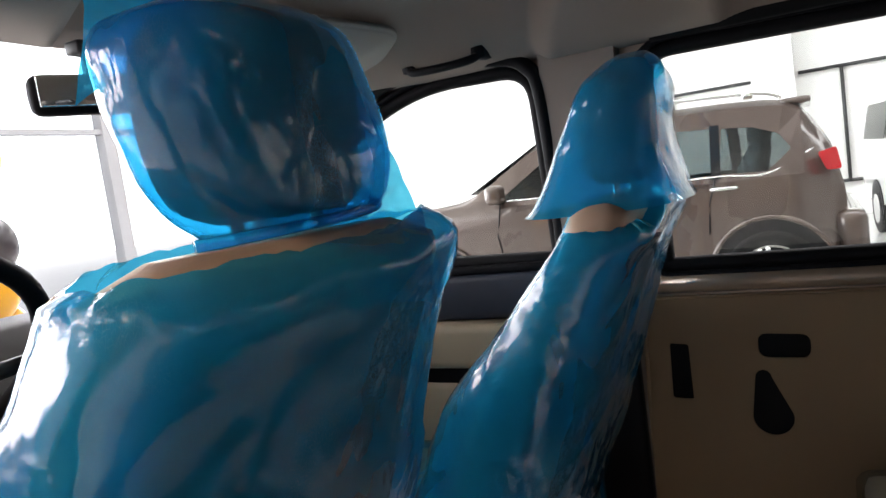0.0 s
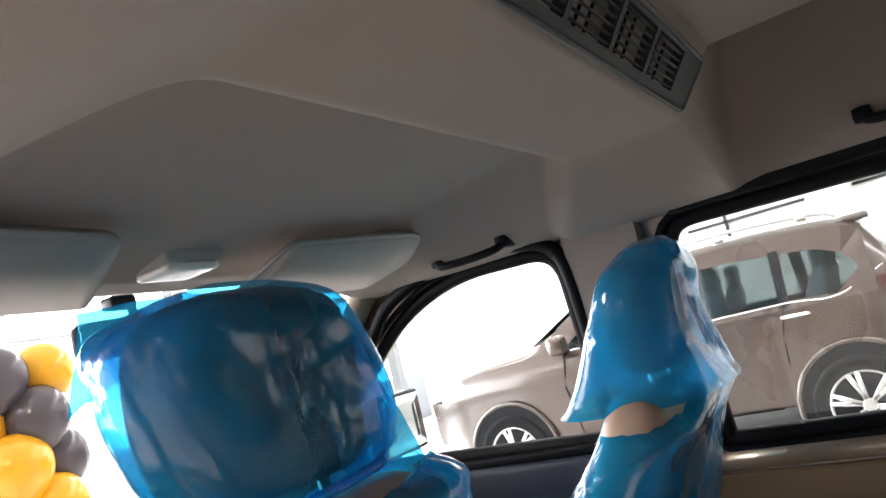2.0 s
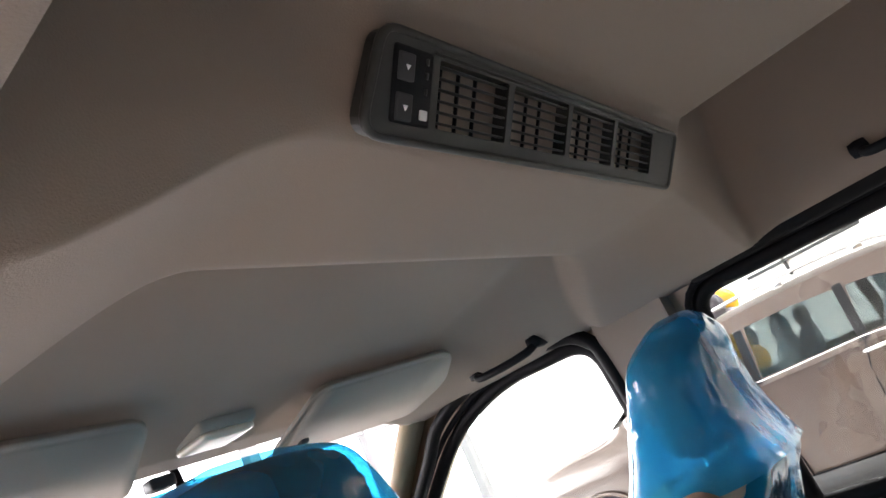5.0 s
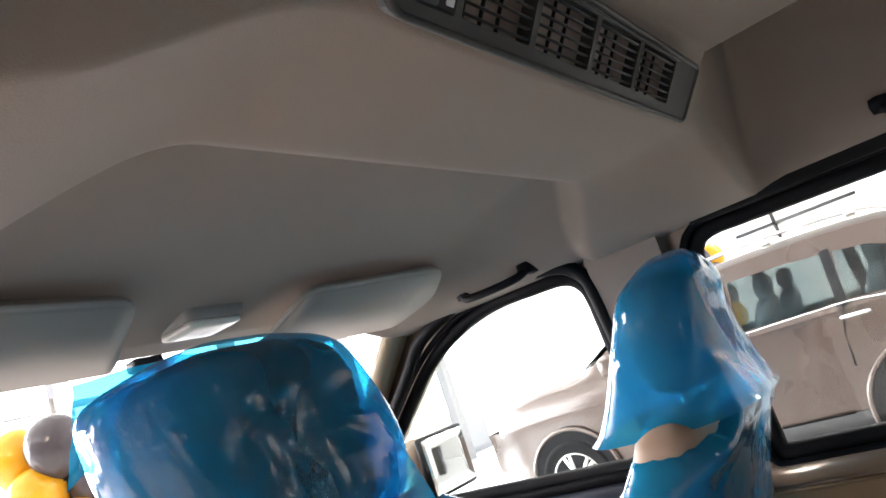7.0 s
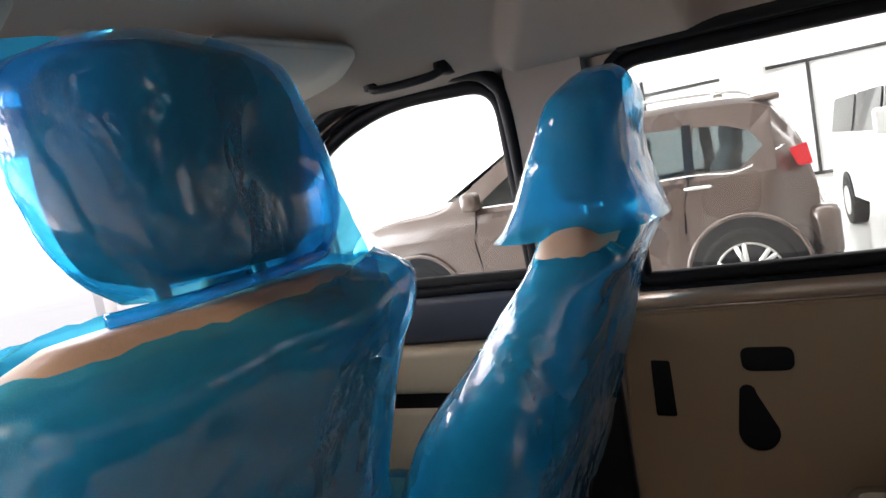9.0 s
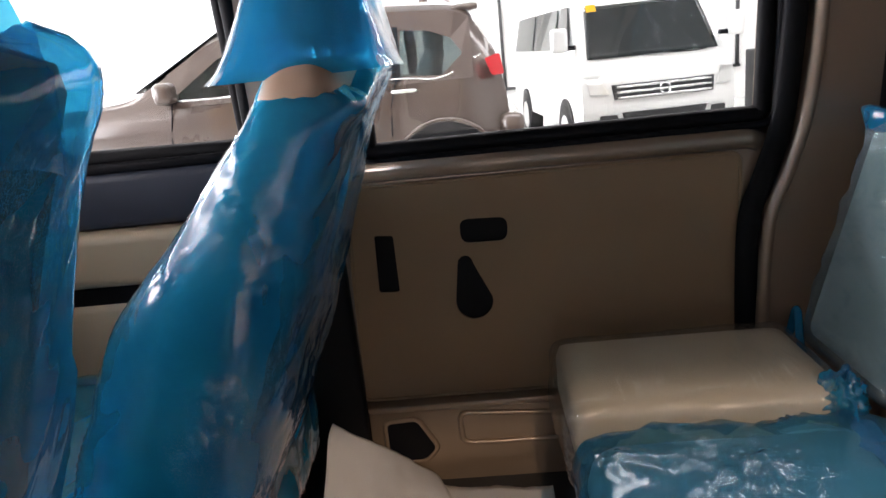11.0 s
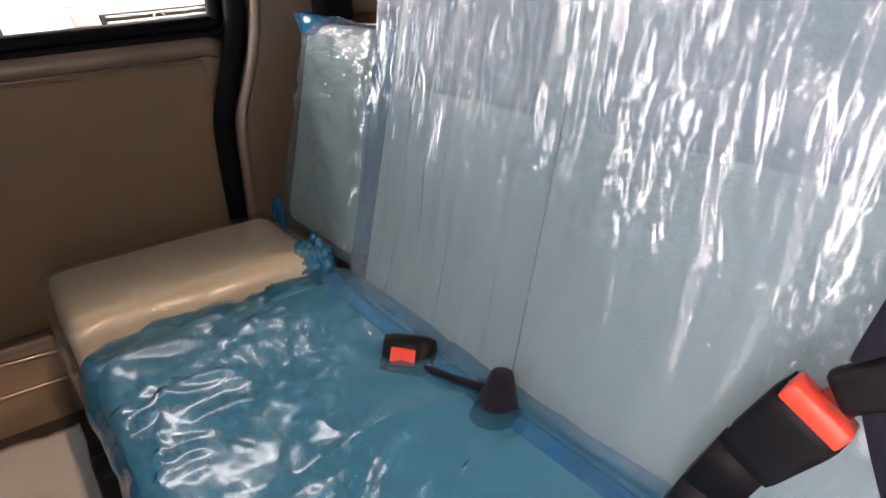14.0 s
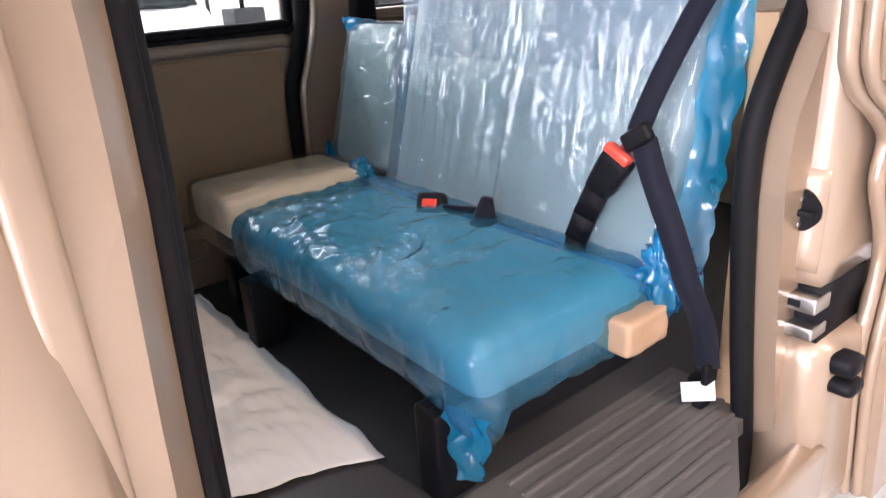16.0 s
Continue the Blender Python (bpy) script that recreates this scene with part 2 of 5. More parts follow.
def film(name, tint, body, cover, cells=(40, 40, 40), facet=0.5, rough=0.10, base=0.06, gloss=1.0, patch=5.0, quiet=0.10, dense=(0.47, 0.60), swell=0.35, folds=(8, 8, 8), whiten=0.12, tilt=(1, 1, 1)):
    """Thin plastic film: what lies behind shows through tinted, with a little milky body; in patches it is crumpled into flat facets that glint."""
    mt = bpy.data.materials.new(name)
    mt.use_nodes = True
    n, l = mt.node_tree.nodes, mt.node_tree.links
    n.remove(n["Principled BSDF"])
    tc = n.new("ShaderNodeTexCoord")

    def placed(scale, turn=(0, 0, 0)):
        mp = n.new("ShaderNodeMapping")
        mp.inputs["Scale"].default_value, mp.inputs["Rotation"].default_value = scale, turn
        l.new(tc.outputs["Object"], mp.inputs["Vector"])
        return mp.outputs["Vector"]

    def noise_at(vector, scale, detail=2.0, twist=0.0):
        t = n.new("ShaderNodeTexNoise")
        t.inputs["Scale"].default_value, t.inputs["Detail"].default_value, t.inputs["Distortion"].default_value = scale, detail, twist
        l.new(vector, t.inputs["Vector"])
        return t

    def ranged(value, a, b, c, d):
        r = n.new("ShaderNodeMapRange")
        for key, v in (("From Min", a), ("From Max", b), ("To Min", c), ("To Max", d)):
            r.inputs[key].default_value = v
        l.new(value, r.inputs["Value"])
        return r.outputs["Result"]

    def vmath(op, a, b=None, const=None, third=None):
        v = n.new("ShaderNodeVectorMath")
        v.operation = op
        l.new(a, v.inputs[0])
        if b is not None:
            l.new(b, v.inputs[1])
        elif const is not None:
            v.inputs[1].default_value = const
        if third is not None:
            l.new(third, v.inputs[2])
        return v

    wide = noise_at(placed(folds), 1.0, 3.0, 0.4)
    bump = n.new("ShaderNodeBump")
    bump.inputs["Strength"].default_value, bump.inputs["Distance"].default_value = swell, 0.02
    l.new(wide.outputs["Fac"], bump.inputs["Height"])
    crumpled = ranged(noise_at(placed((patch,) * 3), 1.0, 2.0).outputs["Fac"], dense[0], dense[1], quiet, 1.0)
    leans, edge = [], None
    for turn, times, weight in (((0.2, 0.1, 0.25), 1.0, 1.0), ((-0.15, 0.2, -0.3), 2.3, 0.7)):
        at = placed(cells, turn)
        bent = vmath("MULTIPLY_ADD", noise_at(at, 0.9 * times, 2.0).outputs["Color"], const=(0.5 / times,) * 3, third=at).outputs["Vector"]
        cell = n.new("ShaderNodeTexVoronoi")
        cell.inputs["Scale"].default_value = times
        l.new(bent, cell.inputs["Vector"])
        centred = vmath("SUBTRACT", cell.outputs["Color"], const=(0.5, 0.5, 0.5)).outputs["Vector"]
        leans.append(vmath("MULTIPLY", centred, const=tuple(weight * facet * 2 * k for k in tilt)).outputs["Vector"])
        if edge is None:
            rim = n.new("ShaderNodeTexVoronoi")
            rim.feature = "DISTANCE_TO_EDGE"
            l.new(bent, rim.inputs["Vector"])
            edge = ranged(rim.outputs["Distance"], 0.0, 0.05, 1.0, 0.0)
    lean = vmath("SCALE", vmath("ADD", leans[0], leans[1]).outputs["Vector"])
    l.new(crumpled, lean.inputs["Scale"])
    facets = vmath("NORMALIZE", vmath("ADD", bump.outputs["Normal"], lean.outputs["Vector"]).outputs["Vector"]).outputs["Vector"]

    clear, milk, diffuse, through_it = n.new("ShaderNodeBsdfTransparent"), n.new("ShaderNodeMixShader"), n.new("ShaderNodeBsdfDiffuse"), n.new("ShaderNodeBsdfTranslucent")
    clear.inputs["Color"].default_value = (*tint, 1)
    diffuse.inputs["Color"].default_value = through_it.inputs["Color"].default_value = (*body, 1)
    l.new(bump.outputs["Normal"], diffuse.inputs["Normal"])
    milk.inputs["Fac"].default_value = 0.5
    l.new(diffuse.outputs["BSDF"], milk.inputs[1])
    l.new(through_it.outputs["BSDF"], milk.inputs[2])
    skin = n.new("ShaderNodeMixShader")
    l.new(ranged(wide.outputs["Fac"], 0.3, 0.7, cover * 0.8, cover * 1.2), skin.inputs["Fac"])
    l.new(clear.outputs["BSDF"], skin.inputs[1])
    l.new(milk.outputs["Shader"], skin.inputs[2])
    # Pale lines at facet edges: creases turned milky, plus glints put into colour.
    white, bent_white, amount = n.new("ShaderNodeBsdfDiffuse"), n.new("ShaderNodeMixShader"), n.new("ShaderNodeMath")
    white.inputs["Color"].default_value = (*[0.45 + 0.5 * c for c in body], 1)
    amount.operation, amount.use_clamp = "MULTIPLY", True
    l.new(edge, amount.inputs[0])
    l.new(ranged(crumpled, 0.0, 1.0, 0.0, whiten), amount.inputs[1])
    l.new(amount.outputs[0], bent_white.inputs["Fac"])
    l.new(skin.outputs["Shader"], bent_white.inputs[1])
    l.new(white.outputs["BSDF"], bent_white.inputs[2])
    sheen = gloss_over(n, l, bent_white.outputs["Shader"], bump.outputs["Normal"], 0.26, 0.25 * gloss, base, bump.outputs["Normal"])
    l.new(gloss_over(n, l, sheen, facets, rough, gloss, base), n["Material Output"].inputs["Surface"])
    return mt


def pane(name, tint=(0.9, 0.95, 0.93)):
    """Window glass: clear, with a gloss that grows at a glancing angle."""
    mt = bpy.data.materials.new(name)
    mt.use_nodes = True
    n, l = mt.node_tree.nodes, mt.node_tree.links
    n.remove(n["Principled BSDF"])
    tr = n.new("ShaderNodeBsdfTransparent")
    tr.inputs["Color"].default_value = (*tint, 1)
    l.new(gloss_over(n, l, tr.outputs["BSDF"], None, 0.02, 0.8), n["Material Output"].inputs["Surface"])
    return mt


def glow(name, colour, strength):
    mt = bpy.data.materials.new(name)
    mt.use_nodes = True
    b = mt.node_tree.nodes["Principled BSDF"]
    b.inputs["Base Color"].default_value = (*colour, 1)
    b.inputs["Emission Color"].default_value = (*colour, 1)
    b.inputs["Emission Strength"].default_value = strength
    return mt


LINER = material("headliner_cloth", (0.30, 0.245, 0.205), 0.95, vary=0.05, vscale=5, grain=0.35, gscale=700, bump=0.25, spec=0.1, sheen=0.1)
VISOR = material("visor_vinyl", (0.30, 0.27, 0.235), 0.6, vary=0.04, gscale=500, bump=0.15)
PANEL = material("tan_hardboard", (0.34, 0.232, 0.135), 0.55, vary=0.07, vscale=3, grain=0.15, gscale=500, bump=0.12, spec=0.2)
TRIM = material("beige_trim", (0.42, 0.34, 0.235), 0.5, vary=0.05, gscale=450, bump=0.12)
PAINT = material("champagne_paint", (0.34, 0.25, 0.175), 0.30, metal=0.35, vary=0.05, vscale=4, gscale=900, bump=0.0, coat=0.9, rvary=0.0)
RUBBER = material("black_rubber", (0.007, 0.007, 0.008), 0.6, vary=0.2, gscale=400, bump=0.1, spec=0.14)
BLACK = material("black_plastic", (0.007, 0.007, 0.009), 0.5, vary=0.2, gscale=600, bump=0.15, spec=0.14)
CHAR = material("charcoal_plastic", (0.032, 0.032, 0.034), 0.5, vary=0.12, gscale=600, bump=0.15)
NAVY = material("dark_blue_grey_plastic", (0.025, 0.032, 0.05), 0.5, vary=0.1, gscale=500, bump=0.15)
VINYL = material("grey_floor_vinyl", (0.035, 0.034, 0.034), 0.55, vary=0.15, vscale=4, grain=0.2, gscale=250, bump=0.2)
PAPER = material("floor_paper", (0.76, 0.74, 0.73), 0.75, vary=0.06, vscale=5, gscale=120, bump=0.15, spec=0.2)
FABRIC = material("grey_green_fabric", (0.35, 0.375, 0.345), 0.9, vary=0.05, vscale=8, grain=0.6, gscale=420, bump=0.5, spec=0.1, sheen=0.2)
BEIGE = material("beige_seat_vinyl", (0.42, 0.29, 0.20), 0.45, vary=0.05, gscale=300, bump=0.15)
WEBBING = material("seat_belt_webbing", (0.009, 0.010, 0.018), 0.7, vary=0.15, spec=0.12, gscale=900, bump=0.4, stretch=(1, 1, 0.2), sheen=0.04)
RED = material("red_button", (0.75, 0.06, 0.03), 0.35, vary=0.03, bump=0.05)
STEEL = material("steel", (0.45, 0.44, 0.42), 0.3, metal=1.0, vary=0.1, bump=0.05)
WHITE = material("white_paper_label", (0.8, 0.8, 0.8), 0.6, vary=0.02, bump=0.02)
CARTON = material("brown_kraft_foam", (0.40, 0.26, 0.16), 0.7, vary=0.12, vscale=18, gscale=200, bump=0.3)
BLUE_FILM = film("blue_plastic_film", (0.10, 0.66, 0.90), (0.01, 0.44, 0.77), 0.40, cells=(95, 95, 36), facet=0.38, rough=0.08, base=0.065, patch=7.0, quiet=0.03, dense=(0.52, 0.64), swell=0.30, folds=(9, 9, 5), whiten=0.16)
PALE_FILM = film("pale_plastic_film", (0.77, 0.90, 0.965), (0.56, 0.73, 0.90), 0.17, cells=(120, 120, 3), facet=0.20, rough=0.13, base=0.075, gloss=0.85, patch=3.5, quiet=0.06, dense=(0.50, 0.66), swell=0.45, folds=(26, 26, 1.2), whiten=0.12, tilt=(1, 0.6, 0.06))
CYAN_FILM = film("cyan_plastic_film", (0.32, 0.70, 0.89), (0.10, 0.48, 0.76), 0.28, cells=(50, 150, 150), facet=0.18, rough=0.12, base=0.055, gloss=0.85, patch=4.0, quiet=0.06, dense=(0.50, 0.64), swell=0.35, folds=(5, 12, 9), whiten=0.18, tilt=(0.5, 1, 1))
CLEAR_FILM = film("clear_plastic_film", (0.90, 0.92, 0.93), (0.7, 0.72, 0.75), 0.08, cells=(30, 150, 130), facet=0.34, rough=0.08, base=0.10, patch=6.0, quiet=0.15, dense=(0.42, 0.55), swell=0.35, folds=(5, 14, 10), whiten=0.2, tilt=(0.5, 1, 1))
JUMP_FILM = film("pale_jump_film", (0.74, 0.89, 0.94), (0.54, 0.73, 0.84), 0.18, cells=(16, 90, 110), facet=0.34, rough=0.08, base=0.10, patch=6.0, quiet=0.12, dense=(0.45, 0.58), swell=0.4, folds=(3, 12, 18), whiten=0.12, tilt=(0.3, 0.8, 1))
GLASS = pane("window_glass")
DIMGLASS = pane("light_cutting_glass", (0.12, 0.14, 0.13))
SMOKE = material("smoked_glass", (0.02, 0.024, 0.025), 0.04, vary=0.3, vscale=2, bump=0.0, spec=0.25)
LENS = material("cream_lamp_lens", (0.72, 0.66, 0.55), 0.35, vary=0.03, bump=0.05)
YELLOW = material("orange_yellow_latex", (0.85, 0.42, 0.015), 0.22, vary=0.05, vscale=3, bump=0.0)
DARKB = material("dark_grey_latex", (0.075, 0.065, 0.075), 0.2, vary=0.1, vscale=3, bump=0.0)

# ---- showroom ----
TILE = material("polished_floor_tile", (0.62, 0.61, 0.59), 0.12, vary=0.05, vscale=1.5, gscale=60, bump=0.02)
WALLWHITE = material("white_wall_paint", (0.82, 0.81, 0.79), 0.7, vary=0.03, vscale=1, gscale=120, bump=0.05)
FRAMEBLK = material("black_window_frame", (0.03, 0.03, 0.03), 0.4, vary=0.1, bump=0.03)
WALLGREY = material("bounce_dimming_grey", (0.20, 0.20, 0.205), 0.7, vary=0.05, vscale=1, gscale=120, bump=0.05)
GREY = material("grey_column_paint", (0.33, 0.33, 0.34), 0.6, vary=0.05, vscale=2, bump=0.05)


def setting(name, bm, mat, label, category, smooth=False, parent=None):
    return tagged(part(name, bm, mat, parent, smooth=smooth), label, category, kind="structure")


setting("ground", box(-7, 12.4, -9.5, 9.2, -0.2, 0.0), TILE, "polished pale tile floor of the car showroom", "floor")
setting("wall_east", box(12.0, 12.25, -9.5, 9.0, 0, 4.2), WALLWHITE, "white painted showroom wall behind the parked cars", "wall")
# Unseen wall; its grey was picked to weaken light through the open doorway.
setting("wall_west", box(-7.0, -6.8, -9.5, 9.0, 0, 4.2), WALLGREY, "unseen showroom side wall, grey to dim bounced light", "wall")
setting("wall_south", box(-6.8, 12.0, -9.5, -9.3, 0, 4.2), WALLWHITE, "white painted showroom back wall", "wall")
setting("showroom_ceiling", box(-7, 12.2, -9.5, 9.0, 4.0, 4.2), WALLWHITE, "white showroom ceiling with lamp rows", "ceiling")
PAVE = material("sunlit_concrete", (0.42, 0.41, 0.39), 0.85, vary=0.12, vscale=0.6, gscale=40, bump=0.2)
setting("pavement", box(-30, 40, 9.2, 60, -0.25, -0.05), PAVE, "sunlit concrete forecourt outside the glass front", "pavement")
facade = tagged(thing("glass_front", "tall showroom glass front with grey posts", "window"), kind="structure")
for px in (-6.6, -4.2, -1.8, 0.6, 3.45, 6.0, 8.4, 11.0):
    part("post", box(px - 0.10, px + 0.10, 8.8, 9.0, 0.0, 4.0, 0.01), GREY, facade)
part("transom", box(-6.8, 12.0, 8.84, 8.96, 2.75, 2.83, 0.01), GREY, facade)
frame_e = tagged(thing("wall_window", "black framed glazing on the white wall", "window"), kind="structure")
for y0, y1, z in ((2.65, 0.50, 2.32), (0.05, -4.6, 2.34), (0.05, -4.6, 0.55)):
    part("rail", box(11.93, 11.99, min(y0, y1), max(y0, y1), z - 0.025, z + 0.025), FRAMEBLK, frame_e)
for y, z0, z1 in ((-0.55, 0.55, 2.34), (2.0, 2.06, 2.56), (-2.4, 0.55, 2.34), (-4.55, 0.55, 2.34)):
    part("post", box(11.93, 11.99, y - 0.025, y + 0.025, z0, z1), FRAMEBLK, frame_e)
setting("wall_column", box(11.6, 12.0, 0.10, 0.72, 0, 4.0, 0.01), WALLWHITE, "white square column on the showroom wall", "column")
kiosk = thing("display_stand", "dark grey display stand with a round emblem", "display stand")
part("board", box(9.0, 9.15, -6.85, -6.32, 0.0, 1.27, 0.02), CHAR, kiosk)
part("board", box(9.0, 9.15, -6.28, -5.78, 0.0, 1.27, 0.02), CHAR, kiosk)
part("emblem", tube([(8.99, -6.26 + 0.11 * math.cos(w), 1.04 + 0.11 * math.sin(w)) for w in np.linspace(0, 2 * math.pi, 24, endpoint=False)], 0.012, 8, True, 1, (1, 0, 0)), STEEL, kiosk)
CLAD = material("grey_cladding_board", (0.30, 0.29, 0.28), 0.6, vary=0.08, vscale=3, bump=0.1, each=0.15, stretch=(1, 0.2, 3))
clad = tagged(thing("clad_pillar", "wide pillar clad with grey horizontal boards", "column"), kind="structure")
part("core", box(9.06, 9.4, -8.55, -7.35, 0, 4.0), CHAR, clad, smooth=False)
for k in range(16):
    part("plank", box(9.0, 9.07, -8.6, -7.3, 0.02 + k * 0.25, 0.255 + k * 0.25, 0.008, 1), CLAD, clad, smooth=False)
stand = thing("service_cart", "dark grey service cart beside the white van", "cart")
part("cabinet", box(7.2, 7.6, -3.45, -3.05, 0.12, 0.98, 0.02), CHAR, stand)
part("screen", box(7.35, 7.42, -3.42, -3.10, 1.10, 1.42, 0.015), CHAR, stand)
part("stalk", cyl((7.4, -3.25, 0.97), (7.4, -3.25, 1.12), 0.03, 10), BLACK, stand)
for dy in (-3.4, -3.1):
    part("castor", cyl((7.3, dy, 0.06), (7.36, dy, 0.06), 0.06, 14), RUBBER, stand)
HAZE = glow("bright_sky_haze", (1.0, 1.0, 1.0), 5.0)
setting("backdrop", box(-60, 80, 45, 45.2, -2, 30), HAZE, "bright hazy sky beyond the forecourt", "backdrop")
# hedge outside the glass front
LEAF = material("hedge_leaves", (0.10, 0.15, 0.06), 0.7, vary=0.4, vscale=3, bump=0.1)
rnd = random.Random(4)
bm = bmesh.new()
for k in range(1500):
    c = Vector((rnd.uniform(-12, 3), rnd.uniform(18, 20), max(0.1, rnd.gauss(1.3, 0.9))))
    u, v = Vector((rnd.uniform(-1, 1), rnd.uniform(-1, 1), rnd.uniform(-1, 1))).normalized() * 0.22, Vector((rnd.uniform(-1, 1), rnd.uniform(-1, 1), rnd.uniform(-1, 1))).normalized() * 0.12
    bm.faces.new([bm.verts.new(c + q) for q in (-u, v, u, -v)])
tagged(part("hedge", bm, LEAF, smooth=False), "sunlit green hedge outside the glass front", "hedge", kind="stuff")

# ---- van body ----
def wx(z):
    """The inner face of the van's side at a height."""
    return 0.66 - 0.085 * max(z - 1.15, 0)


def right_side(off, t):
    return lambda a, b, c: (wx(b) + off + c * (1 if t > 0 else -1), a, b)


def grow(loop, d):
    """An outline moved outwards by d."""
    cx = sum(p[0] for p in loop) / len(loop)
    out, n = [], len(loop)
    area = sum(loop[i - 1][0] * loop[i][1] - loop[i][0] * loop[i - 1][1] for i in range(n))
    s = 1 if area > 0 else -1
    for i in range(n):
        a, b = Vector(loop[i - 1]), Vector(loop[(i + 1) % n])
        t = (b - a).normalized()
        out.append((loop[i][0] + s * t.y * d, loop[i][1] - s * t.x * d))
    return out


FRONT_WIN = rounded([(0.445, 1.185), (0.445, 1.585), (0.70, 1.595), (0.88, 1.535), (1.30, 1.20)], [0.015, 0.07, 0.12, 0.10, 0.03], 6)
SLIDE_WIN = rounded([(0.225, 1.152), (0.225, 1.570), (-0.482, 1.555), (-0.482, 1.152)], [0.012, 0.06, 0.06, 0.012], 6)
REAR_WIN = rounded([(-0.735, 1.168), (-0.735, 1.555), (-1.40, 1.55), (-1.40, 1.168)], [0.02, 0.06, 0.06, 0.02], 6)

SIDE = [(1.62, 0.35), (1.62, 1.12), (1.36, 1.20), (0.93, 1.625), (-1.62, 1.625), (-1.70, 0.35)]
wall_right = tagged(part("wall_right", plate(SIDE, [FRONT_WIN, SLIDE_WIN, REAR_WIN], right_side(0.02, 1), 0.035), PAINT, smooth=False), "champagne painted steel side of the van with three windows", "van side", kind="structure")


def window(name, loop, label, side=right_side):
    ring = [(wx(b) + 0.012, a, b) for a, b in loop]
    ob = tagged(thing(name, label, "window"), kind="structure")
    part("rubber_frame", tube(ring, 0.016, 8, True, 1.0, (1, 0, 0)), RUBBER, ob)
    part("outer_lip", tube([(wx(b) - 0.004, a, b) for a, b in grow(loop, 0.018)], 0.0075, 8, True, 1.0, (1, 0, 0)), BLACK, ob)
    glass = part("pane", plate(grow(loop, 0.004), [], lambda a, b, c: (wx(b) + 0.03 + c, a, b), 0.004), GLASS, ob, smooth=False)
    glass.visible_shadow = False
    return ob


window("window_1", FRONT_WIN, "front passenger door window with black rubber frame")
window("window_2", SLIDE_WIN, "large sliding door window with thick black rubber frame")
window("window_3", REAR_WIN, "rear quarter window with black rubber frame")

# sliding door lining
PANEL_LOOP = rounded([(0.30, 0.655), (0.275, 1.088), (-0.440, 1.088), (-0.445, 0.655)], [0.02, 0.02, 0.018, 0.02])
SLOT_A = rounded([(0.073, 1.013), (-0.017, 1.010), (-0.015, 0.964), (0.073, 0.966)], 0.018)
SLOT_C = rounded([(0.236, 0.996), (0.200, 0.993), (0.200, 0.880), (0.240, 0.882)], 0.006)
SLOT_B = [(0.069 + 0.015 * math.cos(w), 0.925 + 0.017 * math.sin(w)) for w in np.linspace(0, math.pi, 7)]
SLOT_B += [(0.058 + 0.036 * math.cos(w), 0.848 + 0.036 * math.sin(w)) for w in np.linspace(math.pi * 0.93, math.pi * 2.05, 14)]
lining = tagged(thing("door_lining", "tan hardboard sliding door lining with dark finger holes", "door panel"), kind="structure")
part("panel", plate(PANEL_LOOP, [SLOT_A, SLOT_B, SLOT_C], lambda a, b, c: (0.657 + c, a, b), 0.004), PANEL, lining, smooth=False)
part("panel_bead", tube([(0.657, a, b) for a, b in grow(PANEL_LOOP, 0.001)], 0.0035, 6, True, 1, (1, 0, 0)), PANEL, lining)
# Black sheet behind the finger holes stands in for the shade inside the door.
part("hollow_shade", box(0.668, 0.672, -0.45, 0.31, 0.645, 1.089), BLACK, lining, smooth=False)
DOOR_LOOP = rounded([(0.315, 0.56), (0.315, 1.14), (-0.478, 1.14), (-0.478, 1.085), (-0.462, 0.97), (-0.462, 0.56)], [0.01, 0.01, 0.02, 0.02, 0.03, 0.01])
door_frame = tagged(part("door_frame", plate(DOOR_LOOP, [grow(PANEL_LOOP, 0.004)], lambda a, b, c: (0.660 + c, a, b), 0.018), PAINT, smooth=False), "champagne painted inner frame of the sliding door", "door frame", kind="structure")
part("sill_ledge", tube([(0.655, 0.31, 1.118), (0.655, 0, 1.116), (0.655, -0.45, 1.114), (0.659, -0.474, 1.106)], 0.013, 8, False, 1.5), PAINT, door_frame)

# lower step beside the door, with its pressed pockets
step_r = tagged(thing("door_step", "brown painted steel step under the sliding door", "step"), kind="structure")
part("riser", box(0.640, 0.675, -0.70, 0.36, 0.46, 0.64, 0.008), PAINT, step_r)
part("ledge", box(0.628, 0.668, -0.70, 0.33, 0.636, 0.650, 0.004), PAINT, step_r, "worn painted steel ledge")
hole = rounded([(0.262, 0.612), (0.195, 0.616), (0.158, 0.548), (0.185, 0.520), (0.262, 0.520)], 0.014)
# Flat black plate on the riser paints the shade of an open pocket.
part("pocket", plate(hole, [], lambda a, b, c: (0.637 - c, a, b), 0.002), BLACK, step_r, "black plate for the shade in an open pocket", smooth=False)
for loop in (hole, rounded([(0.110, 0.622), (0.108, 0.560), (0.090, 0.553), (-0.125, 0.550), (-0.125, 0.606)], 0.018)):
    part("pocket_rim", tube([(0.638, a, b) for a, b in loop], 0.006, 6, True, 1, (1, 0, 0)), PAINT, step_r)

